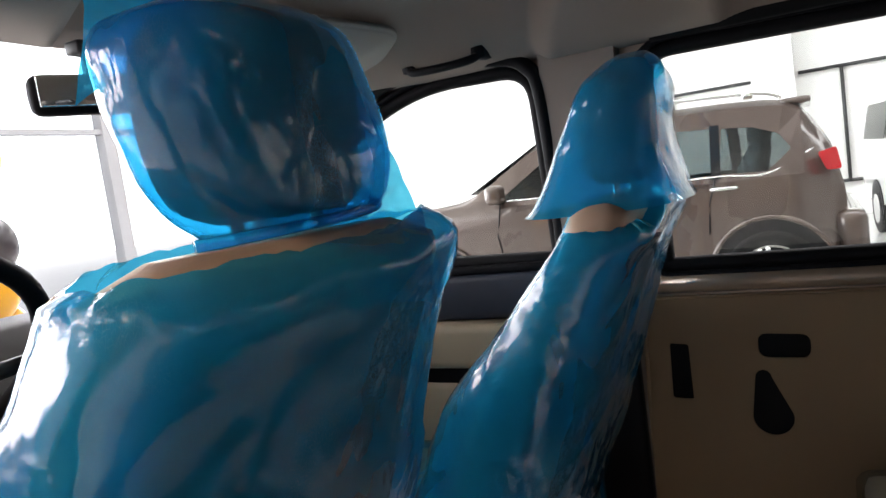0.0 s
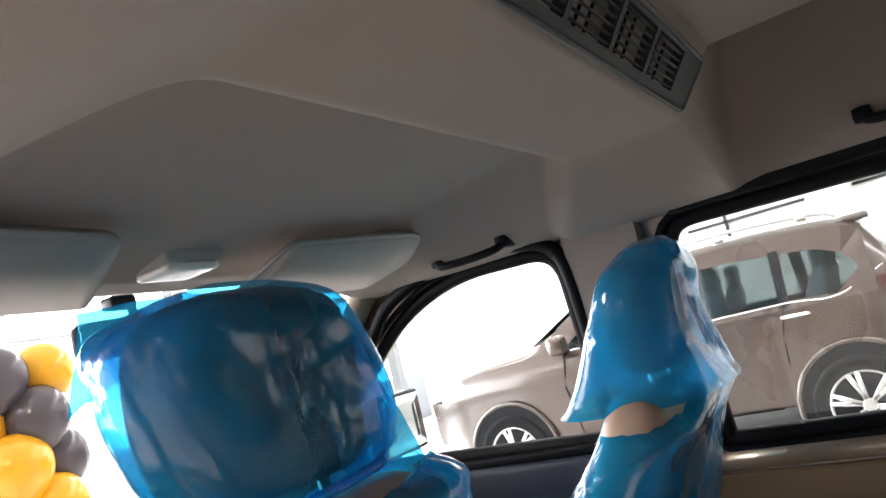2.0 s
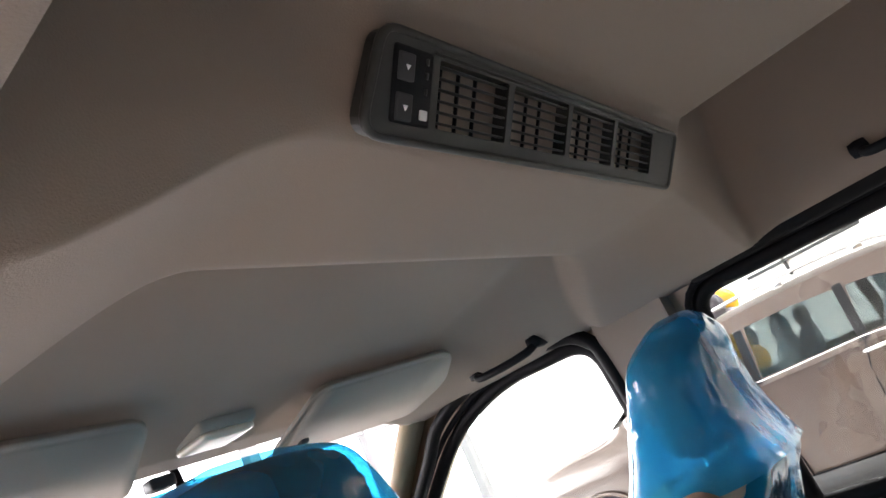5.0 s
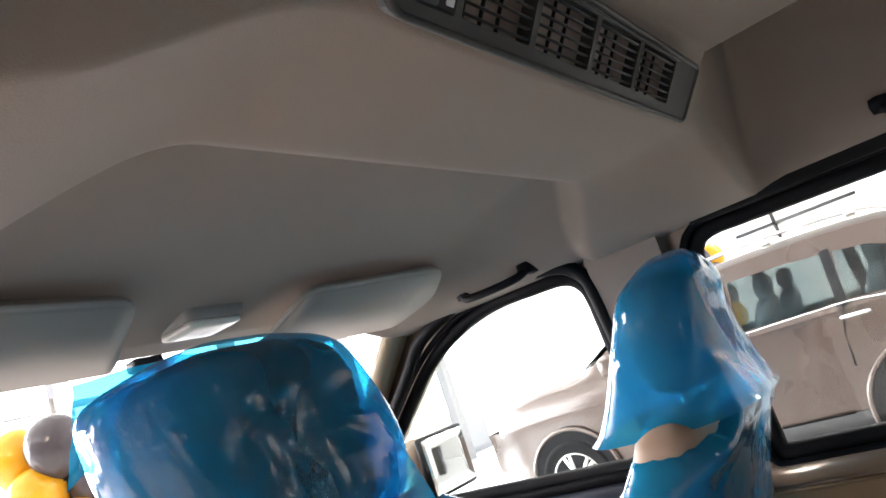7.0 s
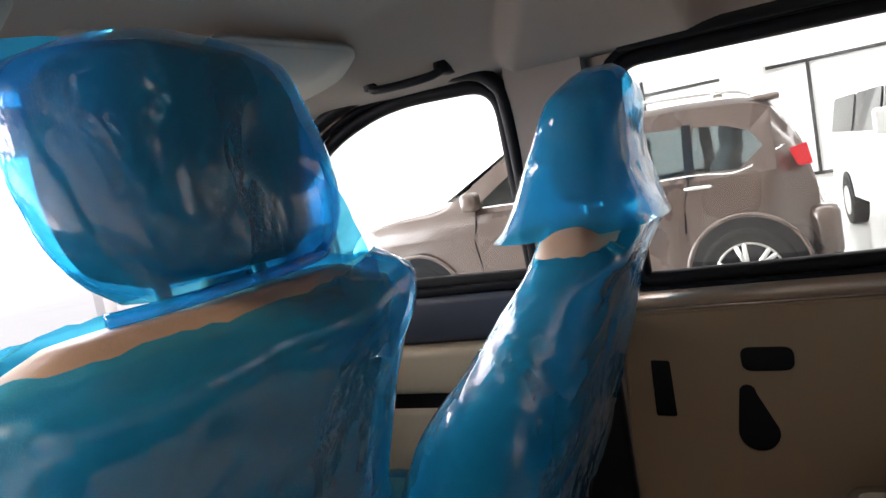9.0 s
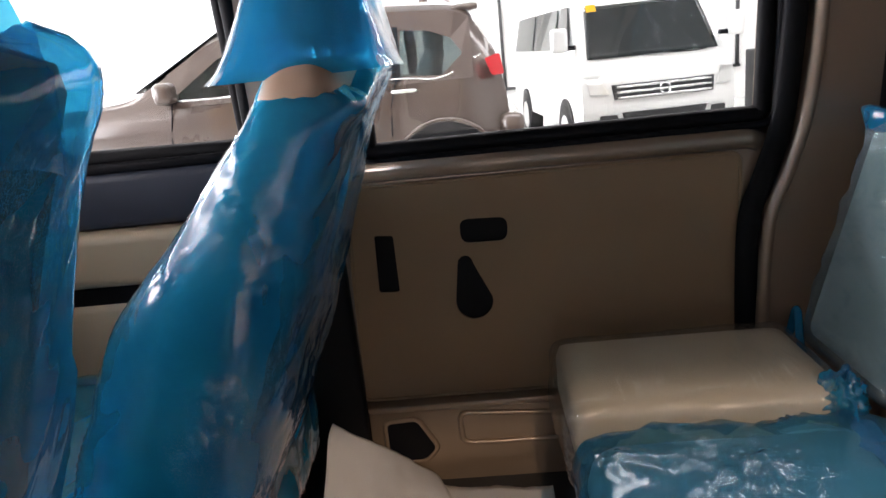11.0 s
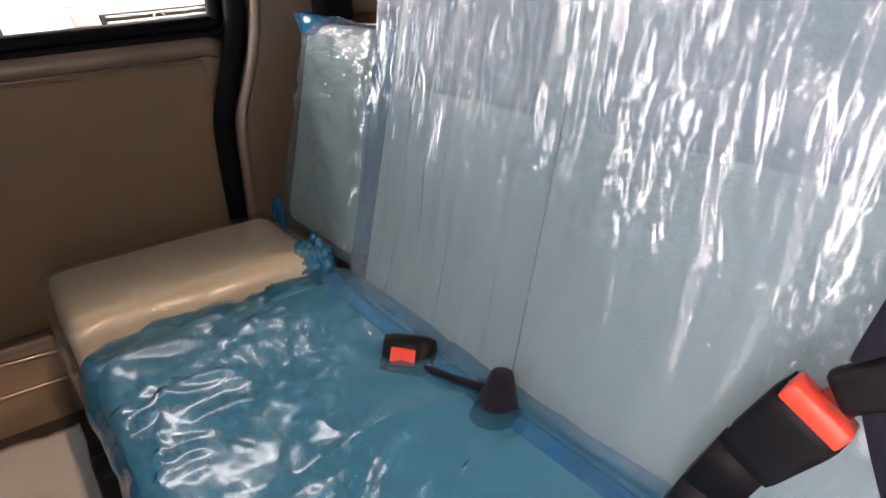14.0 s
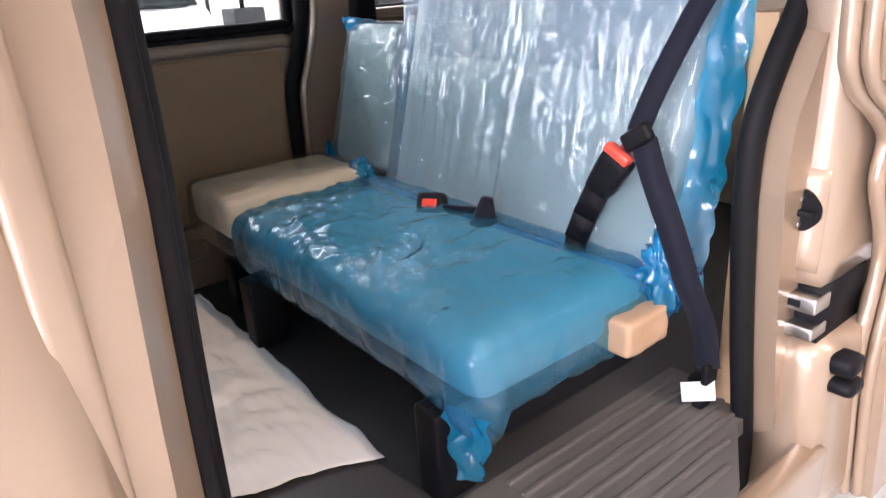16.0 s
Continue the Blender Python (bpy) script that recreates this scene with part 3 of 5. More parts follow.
# weather seal behind the sliding door and the pillar past it
SEAL = [(-0.452, 0.60), (-0.450, 0.75), (-0.452, 0.955), (-0.475, 1.035), (-0.505, 1.13), (-0.515, 1.25), (-0.518, 1.40), (-0.510, 1.51), (-0.47, 1.578), (-0.38, 1.593), (-0.1, 1.598), (0.20, 1.600)]
tagged(part("door_seal", tube(smooth_path([(wx(b) - 0.016, a, b) for a, b in SEAL], 5), 0.021, 10, False, 0.7, (1, 0, 0)), RUBBER), "black rubber weather seal round the door opening", "door seal", kind="structure")
PILLAR = [(-0.47, 0.45), (-0.475, 0.75), (-0.485, 0.96), (-0.515, 1.05), (-0.545, 1.16), (-0.555, 1.35), (-0.545, 1.61), (-0.70, 1.61), (-0.70, 1.38), (-0.70, 1.15), (-0.70, 0.80), (-0.70, 0.45)]
pillar_c = tagged(part("pillar_rear", plate(PILLAR, [], lambda a, b, c: (wx(b) - 0.035 + c, a, b), 0.05), PAINT, smooth=False), "champagne painted steel pillar behind the sliding door", "pillar", kind="structure")
part("pillar_edge", tube(smooth_path([(wx(b) - 0.032, a + 0.002, b) for a, b in PILLAR[:7]], 4), 0.012, 8, False, 1, (1, 0, 0)), PAINT, pillar_c)
part("pillar_cover", box(0.585, 0.64, -0.735, -0.66, 1.02, 1.62, 0.012), BLACK, pillar_c)
part("quarter_lining", box(0.630, 0.66, -1.68, -0.702, 0.47, 1.165, 0.01), PANEL, pillar_c)
part("quarter_sill", box(0.60, 0.665, -1.68, -0.70, 1.145, 1.175, 0.008), PAINT, pillar_c)

# B pillar on the passenger's side
PB = [(0.30, 0.45), (0.292, 0.80), (0.285, 1.15), (0.275, 1.40), (0.265, 1.61), (0.415, 1.61), (0.42, 1.40), (0.425, 1.15), (0.428, 0.80), (0.43, 0.45)]
pillar_b = tagged(part("pillar_middle", plate(PB, [], lambda a, b, c: (wx(b) - 0.03 + c, a, b), 0.05), LINER, smooth=False), "grey-beige lined pillar between the front and sliding doors", "pillar", kind="structure")
part("lower_cover", box(0.605, 0.64, 0.29, 0.44, 0.45, 1.10, 0.01), BLACK, pillar_b)
part("belt_slot", box(0.60, 0.634, 0.335, 0.365, 1.30, 1.42, 0.006), BLACK, pillar_b)
part("front_seal", tube(smooth_path([(wx(b) - 0.02, a, b) for a, b in ((0.425, 0.55), (0.425, 1.15), (0.422, 1.50), (0.445, 1.585), (0.52, 1.615), (0.70, 1.625), (0.87, 1.575), (0.97, 1.49), (1.30, 1.21))], 5), 0.016, 8, False, 1, (1, 0, 0)), RUBBER, pillar_b)

# front passenger door lining
fdoor = tagged(thing("front_door_lining", "front door lining in dark blue-grey and beige plastic", "door panel"), kind="structure")
part("upper_lining", box(0.635, 0.68, 0.435, 1.32, 1.060, 1.165, 0.018, 3), NAVY, fdoor)
part("window_ledge", box(0.640, 0.69, 0.435, 1.32, 1.163, 1.182, 0.006), BLACK, fdoor)
part("armrest", box(0.600, 0.68, 0.435, 1.32, 0.955, 1.058, 0.02, 3), TRIM, fdoor)
part("slot", box(0.625, 0.68, 0.435, 1.32, 0.915, 0.957, 0.005), BLACK, fdoor)
part("lower_lining", box(0.615, 0.68, 0.435, 1.32, 0.47, 0.918, 0.015), TRIM, fdoor)

# floor of the van, sill of the open doorway
setting("floor", box(-0.70, 0.68, -1.68, 1.35, 0.43, 0.47), VINYL, "dark grey vinyl floor of the van", "floor")

# headliner
def roof(x, y):
    a = abs(x)
    rear = 1.768 + 0.115 * step(0.31, 0.43, a) - 0.290 * step(0.550, 0.600, a)
    front = 1.752 - 0.088 * min(max((y - 0.30) / 0.55, 0), 1)
    front = lerp(front, 1.605, step(0.36, 0.62, a))
    bow = 1.690 - 0.098 * step(0.34, 0.61, a)
    f = step(0.266, 0.300, y)
    z = lerp(bow, front, f) if y > 0.15 else lerp(bow, rear, min(max((0.080 - y) / 0.058, 0), 1))
    if y < -1.3:
        z -= 0.15 * step(-1.3, -1.66, y)
    return z


def roof_sheet(u, v):
    y = lerp(-1.66, 0.94, v)
    x = lerp(-0.635, 0.635, u)
    sweep = 0.12 * step(0.33, 0.60, abs(x)) * step(0.15, 0.26, y) * step(0.80, 0.31, y)
    return (x, y + sweep, roof(x, y))


ceiling = tagged(part("ceiling", shell(surface(roof_sheet, 150, 260), 0.006), LINER), "grey-beige cloth headliner with a moulded cross duct", "ceiling", kind="structure")
# Unseen plate over the headliner, closing the van to light from above.
setting("roof_skin", box(-0.70, 0.70, -1.70, 1.0, 1.915, 1.945, 0.01), PAINT, "unseen champagne roof plate that shuts light out of the van", "roof")
for s, nm in ((1, "rail_right"), (-1, "rail_left")):
    rail = box(0.605, 0.70, -1.68, 0.95, 1.612, 1.92, 0.012)
    if s < 0:
        bmesh.ops.scale(rail, vec=(-1, 1, 1), verts=rail.verts)
        bmesh.ops.reverse_faces(rail, faces=rail.faces[:])
    setting(nm, rail, PAINT, "champagne painted roof side rail", "roof rail")

# nose: header, windscreen, A pillars, dashboard
setting("windscreen_header", box(-0.62, 0.62, 0.90, 0.97, 1.662, 1.73, 0.015), TRIM, "beige lined header above the windscreen", "header")
ws = part("windscreen", surface(lambda u, v: (lerp(-0.62, 0.62, u), lerp(0.95, 1.52, v) + 0.10 * (1 - (2 * u - 1) ** 2) * v, lerp(1.668, 1.10, v)), 16, 8), GLASS)
ws.visible_shadow = False
tagged(ws, "clear glass windscreen of the van", "windscreen", kind="structure")
for s, nm in ((1, "pillar_front_right"), (-1, "pillar_front_left")):
    setting(nm, tube([(s * 0.605, 0.90, 1.655), (s * 0.618, 1.05, 1.515), (s * 0.635, 1.30, 1.26), (s * 0.65, 1.46, 1.08)], 0.034, 10, False, 0.8), TRIM, "beige plastic lined windscreen pillar", "pillar", True)
dash = tagged(thing("dashboard", "dark grey moulded dashboard", "dashboard"), kind="structure")
part("top_pad", shell(surface(lambda u, v: (lerp(-0.63, 0.63, u), lerp(1.00, 1.55, v), 1.245 - 0.10 * (1 - step(0, 0.25, v)) - 0.09 * step(0.5, 1, v)), 20, 14), 0.01), CHAR, dash)
part("fascia", box(-0.62, 0.62, 1.02, 1.10, 0.75, 1.16, 0.02), CHAR, dash)
setting("nose_panel", box(-0.70, 0.70, 1.52, 1.60, 0.30, 1.12, 0.02), PAINT, "champagne painted front panel of the van", "van front")
# Unseen tailgate frame and dark glass, added to darken the rear headliner.
TAIL_LOOP = [(-0.66, 1.17), (-0.66, 1.62), (0.66, 1.62), (0.66, 1.17)]
TAIL_HOLE = rounded([(-0.50, 1.24), (-0.44, 1.54), (0.44, 1.54), (0.50, 1.24)], 0.06)
setting("tail_frame", plate(TAIL_LOOP, [TAIL_HOLE], lambda a, b, c: (a, -1.68 - c + 0.20 * max(b - 1.18, 0), b), 0.04), PAINT, "unseen champagne tailgate frame, added to block light from behind", "tailgate")
tint = part("tail_window", plate(grow(TAIL_HOLE, 0.01), [], lambda a, b, c: (a, -1.70 - c + 0.20 * max(b - 1.18, 0), b), 0.004), DIMGLASS, smooth=False)
tagged(tint, "unseen dark tailgate glass, added to cut light from behind", "window", kind="structure")
setting("tail_panel", box(-0.66, 0.66, -1.72, -1.68, 0.35, 1.18, 0.01), PAINT, "champagne painted tailgate of the van", "tailgate")

# driver's side: pillars and open doorway
LB = [(a, b) for b, a in [(0.30 + 1.33 * k / 24, 0.316 - 0.014 * step(0.85, 1.3, 0.30 + 1.33 * k / 24)) for k in range(25)]]
LB += [(0.362, 1.63), (0.366, 1.30), (0.376, 1.0), (0.38, 0.30)]
pillar_bl = tagged(part("pillar_driver", plate(LB, [], lambda a, b, c: (-wx(b) - 0.052 - c, a + 0.020 + 0.9 * c, b), 0.04), PAINT, smooth=False), "champagne painted pillar at the front of the doorway", "pillar", kind="structure")
part("pillar_seal", tube(smooth_path([(-wx(b) - 0.035, a + 0.012, b) for a, b in ((0.326, 0.40), (0.326, 0.70), (0.322, 0.95), (0.315, 1.15), (0.310, 1.35), (0.308, 1.50), (0.27, 1.585), (0.15, 1.605), (-0.30, 1.605), (-0.50, 1.59))], 6), 0.020, 10, False, 1, (1, 0, 0)), RUBBER, pillar_bl)
part("seal_lip", tube(smooth_path([(-wx(b) - 0.056, a + 0.014, b) for a, b in ((0.326, 0.40), (0.326, 0.70), (0.322, 0.95), (0.315, 1.15), (0.310, 1.35), (0.308, 1.50))], 6), 0.010, 8, False, 1, (1, 0, 0)), RUBBER, pillar_bl)
front_door = tagged(thing("front_door", "champagne painted closed driver door", "door"), kind="structure")
part("skin", shell(surface(lambda u, v: Vector((-0.735 - 0.045 * math.sin(math.pi * lerp(0.12, 0.92, v)) - 0.012 * math.exp(-((v - 0.62) / 0.03) ** 2) + 0.016 * math.exp(-(u / 0.012) ** 2), lerp(0.402, 1.50, u), lerp(0.35, 1.16, v))), 60, 60), 0.02), PAINT, front_door)
part("window_post", box(-0.758, -0.722, 0.398, 0.428, 0.35, 1.62, 0.008, 3), PAINT, front_door)
part("belt_strip", box(-0.758, -0.738, 0.45, 1.45, 1.150, 1.172, 0.005), RUBBER, front_door, "black rubber window strip")
LC = [(-0.70, 1.62), (-0.70, 1.36), (-0.668, 1.22), (-0.605, 1.12), (-0.560, 1.03), (-0.552, 0.92), (-0.568, 0.787), (-0.595, 0.62), (-0.622, 0.485), (-0.66, 0.25), (-0.92, 0.25), (-0.92, 1.62)]
jamb = tagged(part("pillar_jamb", plate(LC, [], lambda a, b, c: (-0.705 - c, a, b), 0.05), PAINT, smooth=False), "champagne painted door jamb behind the doorway", "pillar", kind="structure")
part("jamb_seal", tube(smooth_path([(-0.70, a + 0.012, b) for a, b in LC[:10]], 6), 0.020, 10, False, 1, (1, 0, 0)), RUBBER, jamb)
setting("wall_left_rear", plate([(-0.62, 0.45), (-0.62, 1.18), (-1.68, 1.18), (-1.68, 0.45)], [], lambda a, b, c: (-0.64 - c, a, b), 0.04), PANEL, "tan lined rear quarter of the van", "van side")
sill = tagged(part("door_sill", box(-0.84, -0.79, -0.66, 0.44, 0.28, 0.452, 0.012), PAINT), "painted sill of the open doorway", "sill", kind="structure")

# ---- seats ----
def ring_at(w, n):
    c, s = math.cos(w), math.sin(w)
    return math.copysign(abs(c) ** (2 / n), c), math.copysign(abs(s) ** (2 / n), s)


def pillow(rows, nu=48, nv=28, n=3.6, puff=0.0, wob=None):
    """A padded block along its height; rows: (z, cx, cy, half width, half depth)."""
    z0, z1 = rows[0][0], rows[-1][0]

    def fn(u, v):
        z = lerp(z0, z1, v)
        cx, cy, a, b = table(rows, z)
        c, s = ring_at(2 * math.pi * u, n)
        p = Vector((cx + (a + puff) * c, cy + (b + puff) * s, z))
        return p + (wob(p, u, v) if wob else Vector())
    return surface(fn, nu, nv, True)


def padbox(x0, x1, y0, y1, z0, z1, r, cell=0.02, wob=None, crown=0.0, skip=()):
    """A box with soft rounded edges on a fine grid; crown raises the middle of its top; skip: sides left open."""
    c = Vector(((x0 + x1) / 2, (y0 + y1) / 2, (z0 + z1) / 2))
    h = Vector(((x1 - x0) / 2, (y1 - y0) / 2, (z1 - z0) / 2))
    bm, seen = bmesh.new(), {}

    def at(p):
        key = tuple(round(k, 5) for k in p)
        if key not in seen:
            inner = Vector([min(max(p[k], -(h[k] - r)), h[k] - r) for k in range(3)])
            d = Vector(p) - inner
            q = inner + (r * d.normalized() if d.length > 1e-9 else d)
            if crown and q.z > 0:
                q.z += crown * (1 - (q.x / h.x) ** 4) * (1 - (q.y / h.y) ** 4)
            q = q + c
            seen[key] = bm.verts.new(q + (wob(q, 0, 0) if wob else Vector()))
        return seen[key]

    n = [max(2, int(2 * h[k] / cell)) for k in range(3)]
    for ax in range(3):
        a, b = (ax + 1) % 3, (ax + 2) % 3
        for s in (-1, 1):
            if (ax, s) in skip:
                continue
            for i in range(n[a]):
                for j in range(n[b]):
                    quad = []
                    for di, dj in ((0, 0), (1, 0), (1, 1), (0, 1)):
                        p = [0, 0, 0]
                        p[ax], p[a], p[b] = s * h[ax], -h[a] + 2 * h[a] * (i + di) / n[a], -h[b] + 2 * h[b] * (j + dj) / n[b]
                        quad.append(at(p))
                    bm.faces.new(quad if s > 0 else quad[::-1])
    return bm


def crinkle(amount, scale=14.0, seed=0.0):
    def fn(p, u, v):
        d = Vector((nz(p.x + seed, p.y, p.z, scale), nz(p.x, p.y + 7 + seed, p.z, scale), 0.4 * nz(p.x, p.y, p.z + 3 + seed, scale)))
        e = Vector((nz(p.x + seed, p.y, p.z * 0.4, scale * 2.6), nz(p.x, p.y + 5 + seed, p.z * 0.4, scale * 2.6), 0))
        f = 0.5 - 3 * abs(nz(p.x * 0.8 + seed, p.y + 0.5 * p.z, p.z * 0.7, scale * 1.3))
        return amount * (d + 0.45 * e + Vector((f, f, 0)) * 0.5)
    return fn


def creased(seed, count, across, along, size, run, high, spread=22, thin=0.005, tip=0.35):
    """Sharp folds of a film, each a short straight ridge; across and along: the ranges in which they lie, run: their usual direction in degrees."""
    rnd = random.Random(seed)
    lines = []
    for k in range(count):
        w = radians(rnd.gauss(run, spread))
        lines.append((rnd.uniform(*across), rnd.uniform(*along), math.cos(w), math.sin(w), rnd.uniform(0.5, 1.3) * size, rnd.uniform(1, 2) * thin, rnd.uniform(0.4, 1.0) * high))

    def fn(a, b):
        h = 0.0
        for u, v, c, q, length, width, up in lines:
            da, db = a - u, b - v
            t = (da * c + db * q) / length
            if abs(t) < 1:
                d = (db * c - da * q) / (width * (1 - tip * abs(t)))
                if abs(d) < 3:
                    h += up * (1 - t * t) * math.exp(-d * d)
        return h
    return fn


# backrest, headrest and their bags as (height, centre, half width, half depth), from the seat's own base
BACKREST = [(0.62, 0, 0.30, 0.20, 0.07), (0.78, 0, 0.225, 0.215, 0.075), (0.90, 0, 0.175, 0.22, 0.075), (1.05, 0, 0.125, 0.222, 0.075), (1.18, 0, 0.065, 0.212, 0.062), (1.26, 0, 0.020, 0.205, 0.052), (1.305, 0, 0.0, 0.196, 0.055), (1.322, 0, 0.0, 0.180, 0.042), (1.330, 0, 0.0, 0.150, 0.024)]
HEADREST = [(1.345, 0.016, 0.0, 0.066, 0.030), (1.358, 0.008, 0.0, 0.090, 0.042), (1.40, 0, 0.0, 0.102, 0.045), (1.45, 0, 0.0, 0.104, 0.045), (1.485, 0, -0.004, 0.098, 0.042), (1.505, 0, -0.006, 0.075, 0.032), (1.512, 0, -0.006, 0.045, 0.018)]


def head_wing(rows, side, u, v):
    """The cloth over one end of a headrest."""
    cx, cy, a, b = table(rows, lerp(1.36, 1.50, v))
    c, s = ring_at(lerp(-0.84, 0.84, u) * math.pi / 2, 3.0)
    return (cx + side * a * c, cy + b * s, lerp(1.36, 1.50, v))


def front_seat(name, x, y, dz, label, seed, slack, bag, hy, fold, sag, slim, lower, hx):
    ob = thing(name, label, "car seat", "front seats", at=(x, y, dz))
    HEAD = [(z, cx + hx, cy, a, b) for z, cx, cy, a, b in HEADREST]
    bag = [(z, cx + hx, cy, a, b) for z, cx, cy, a, b in bag]
    BACK = [(z, cx, cy + lower * step(1.22, 0.90, z), a - slim, b) for z, cx, cy, a, b in BACKREST]
    part("backrest", capped(pillow(BACK, 56, 40)), BEIGE, ob)
    part("headrest", capped(pillow([(z, cx, cy + hy, a, b) for z, cx, cy, a, b in HEAD], 56, 30, 3.0)), DARKSEAT, ob, "dark grey padded headrest with stitched seams")
    for sx in (-0.05, 0.05):
        part("post", cyl((hx + sx, hy * 0.6, 1.29), (hx + sx, hy, 1.37), 0.006, 10), STEEL, ob)
    for sx in (-0.092, 0.092):
        seam = [(hx + sx * (0.9 if z > 1.47 else 1.0), hy + table(HEAD, z)[1] - table(HEAD, z)[3] * 0.80, z) for z in np.linspace(1.405, 1.485, 10)]
        part("seam", tube(seam, 0.0022, 6), GREYSEAT, ob)
    for side in (1, -1):
        half = [(z, cx, cy + hy, a + 0.002, b + 0.002) for z, cx, cy, a, b in HEAD]
        wing = surface(lambda u, v: head_wing(half, side, u, v), 20, 26)
        part("side_panel", wing, GREYSEAT, ob, "lighter grey side panel of the headrest")
    def shell_back(u, v):
        z = lerp(0.64, 1.262, v)
        cx, cy, a, b = table(BACK, z)
        c, s = ring_at(lerp(-2.75, -0.39, u), 3.6)
        return (cx + (a + 0.0015) * c, cy + (b + 0.0015) * s, z)
    part("back_shell", surface(shell_back, 40, 40), DARKSEAT, ob, "dark grey cloth back of the seat")
    part("seat", padbox(-0.235, 0.235, 0.16, 0.66, 0.62, 0.80, 0.06, 0.03), BEIGE, ob)
    part("seat_cover", padbox(-0.25, 0.25, 0.15, 0.675, 0.60, 0.815, 0.065, 0.016, crinkle(0.008, 14, seed)), BLUE_FILM, ob, "crinkled translucent blue plastic film")
    part("base", box(-0.2, 0.2, 0.22, 0.60, 0.47 - dz, 0.63, 0.02), CHAR, ob)
    back = [(0.56, 0, 0.33 + lower, 0.22, 0.09)] + [(z, cx, cy, a + 0.006, b + slack * step(1.25, 0.95, z) if z < 1.25 else b + 0.003) for z, cx, cy, a, b in BACK[:6]] + [(1.305, 0, 0.0, 0.200 - slim, 0.058), (1.326, 0, 0.001, 0.190 - slim, 0.047), (1.333, 0, 0.004, 0.176 - slim, 0.034)]
    crk = crinkle(0.0032, 11, seed)
    ridge = creased(int(seed * 10), 70, (-0.3, 0.5), (0.7, 1.3), 0.07, 60, 0.006)

    def slack_top(p, u, v):
        drop = step(0.86, 1.0, v) * step(-0.1, 0.5, math.cos(2 * math.pi * u - fold)) * sag
        out = Vector((p.x - 0.0, p.y - table(BACK, p.z)[1], 0)).normalized()
        return crk(p, u, v) + out * ridge(p.x + p.y, p.z) + Vector((0, 0, -drop + 0.006 * step(0.9, 1, v) * nz(p.x, p.y, seed, 60)))

    part("back_cover", pillow(back, 120, 90, 3.6, 0.016, slack_top), BLUE_FILM, ob, "crinkled translucent blue plastic film")
    part("headrest_cover", pillow(bag, 130, 70, 3.0, 0.010, crinkle(0.0035, 11, seed + 4)), BLUE_FILM, ob, "translucent blue plastic bag tied at the neck")
    return ob


DARKSEAT = material("dark_seat_cloth", (0.085, 0.085, 0.086), 0.9, vary=0.08, grain=0.4, gscale=500, bump=0.3, spec=0.15)
GREYSEAT = material("grey_seat_cloth", (0.23, 0.23, 0.225), 0.9, vary=0.06, grain=0.4, gscale=500, bump=0.3, spec=0.15)
DRIVER_BAG = [(1.336, 0.024, 0.0, 0.078, 0.036), (1.352, 0.022, 0.0, 0.096, 0.046), (1.378, 0.018, 0.0, 0.113, 0.049), (1.41, 0.012, 0.0, 0.120, 0.049), (1.45, 0.001, 0.0, 0.122, 0.048), (1.49, -0.010, -0.004, 0.110, 0.044), (1.508, -0.002, -0.006, 0.074, 0.030), (1.518, -0.004, -0.006, 0.03, 0.012)]
PASS_BAG = [(1.312, 0, 0.018, 0.168, 0.108), (1.325, 0, 0.014, 0.155, 0.098), (1.37, 0, 0.008, 0.134, 0.080), (1.43, 0, -0.004, 0.116, 0.064), (1.49, 0, -0.02, 0.096, 0.050), (1.520, 0, -0.03, 0.055, 0.030), (1.533, 0, -0.034, 0.02, 0.012)]
driver = front_seat("driver_seat", -0.333, 0.310, 0.022, "beige driver seat wrapped in blue plastic film", 1.3, 0.01, [(z, cx, cy + 0.045, a, b) for z, cx, cy, a, b in DRIVER_BAG], 0.045, 3.7, 0.010, 0.022, 0.0, 0.034)
passenger = front_seat("passenger_seat", 0.345, 0.215, -0.005, "beige front passenger seat wrapped in blue plastic film", 5.1, 0.045, PASS_BAG, 0.0, 3.14, 0.036, 0.0, 0.045, 0.0)


def sheet(corners, nu, nv, wob):
    """A loose piece of film between four corners."""
    a, b, c, d = [Vector(p) for p in corners]

    def fn(u, v):
        p = a.lerp(b, u).lerp(d.lerp(c, u), v)
        return p + wob(p, u, v)
    return surface(fn, nu, nv)


# loose film of the driver's bag: a stiff ear at its top, a slack web to the shoulder
part("loose_ear", sheet([(-0.015, 0.045, 1.516), (-0.088, 0.072, 1.514), (-0.104, 0.078, 1.440), (-0.075, 0.03, 1.465)], 14, 14, crinkle(0.006, 20, 2)), BLUE_FILM, driver)
part("loose_web", sheet([(0.105, 0.06, 1.495), (0.125, 0.01, 1.475), (0.150, -0.03, 1.335), (0.09, 0.05, 1.315)], 24, 24, crinkle(0.010, 17, 5)), BLUE_FILM, driver)
part("neck_tie", tube(smooth_path([(-0.08, 0.015, 1.334), (-0.03, -0.008, 1.336), (0.05, -0.010, 1.338), (0.11, -0.005, 1.342), (0.14, 0.02, 1.350)], 6), 0.008, 8, False, 0.6), BLUE_FILM, driver)
part("shoulder_peak", sheet([(0.02, -0.052, 1.27), (0.125, -0.050, 1.25), (0.130, -0.04, 1.336), (0.05, -0.040, 1.318)], 12, 12, crinkle(0.008, 25, 9)), BLUE_FILM, driver)

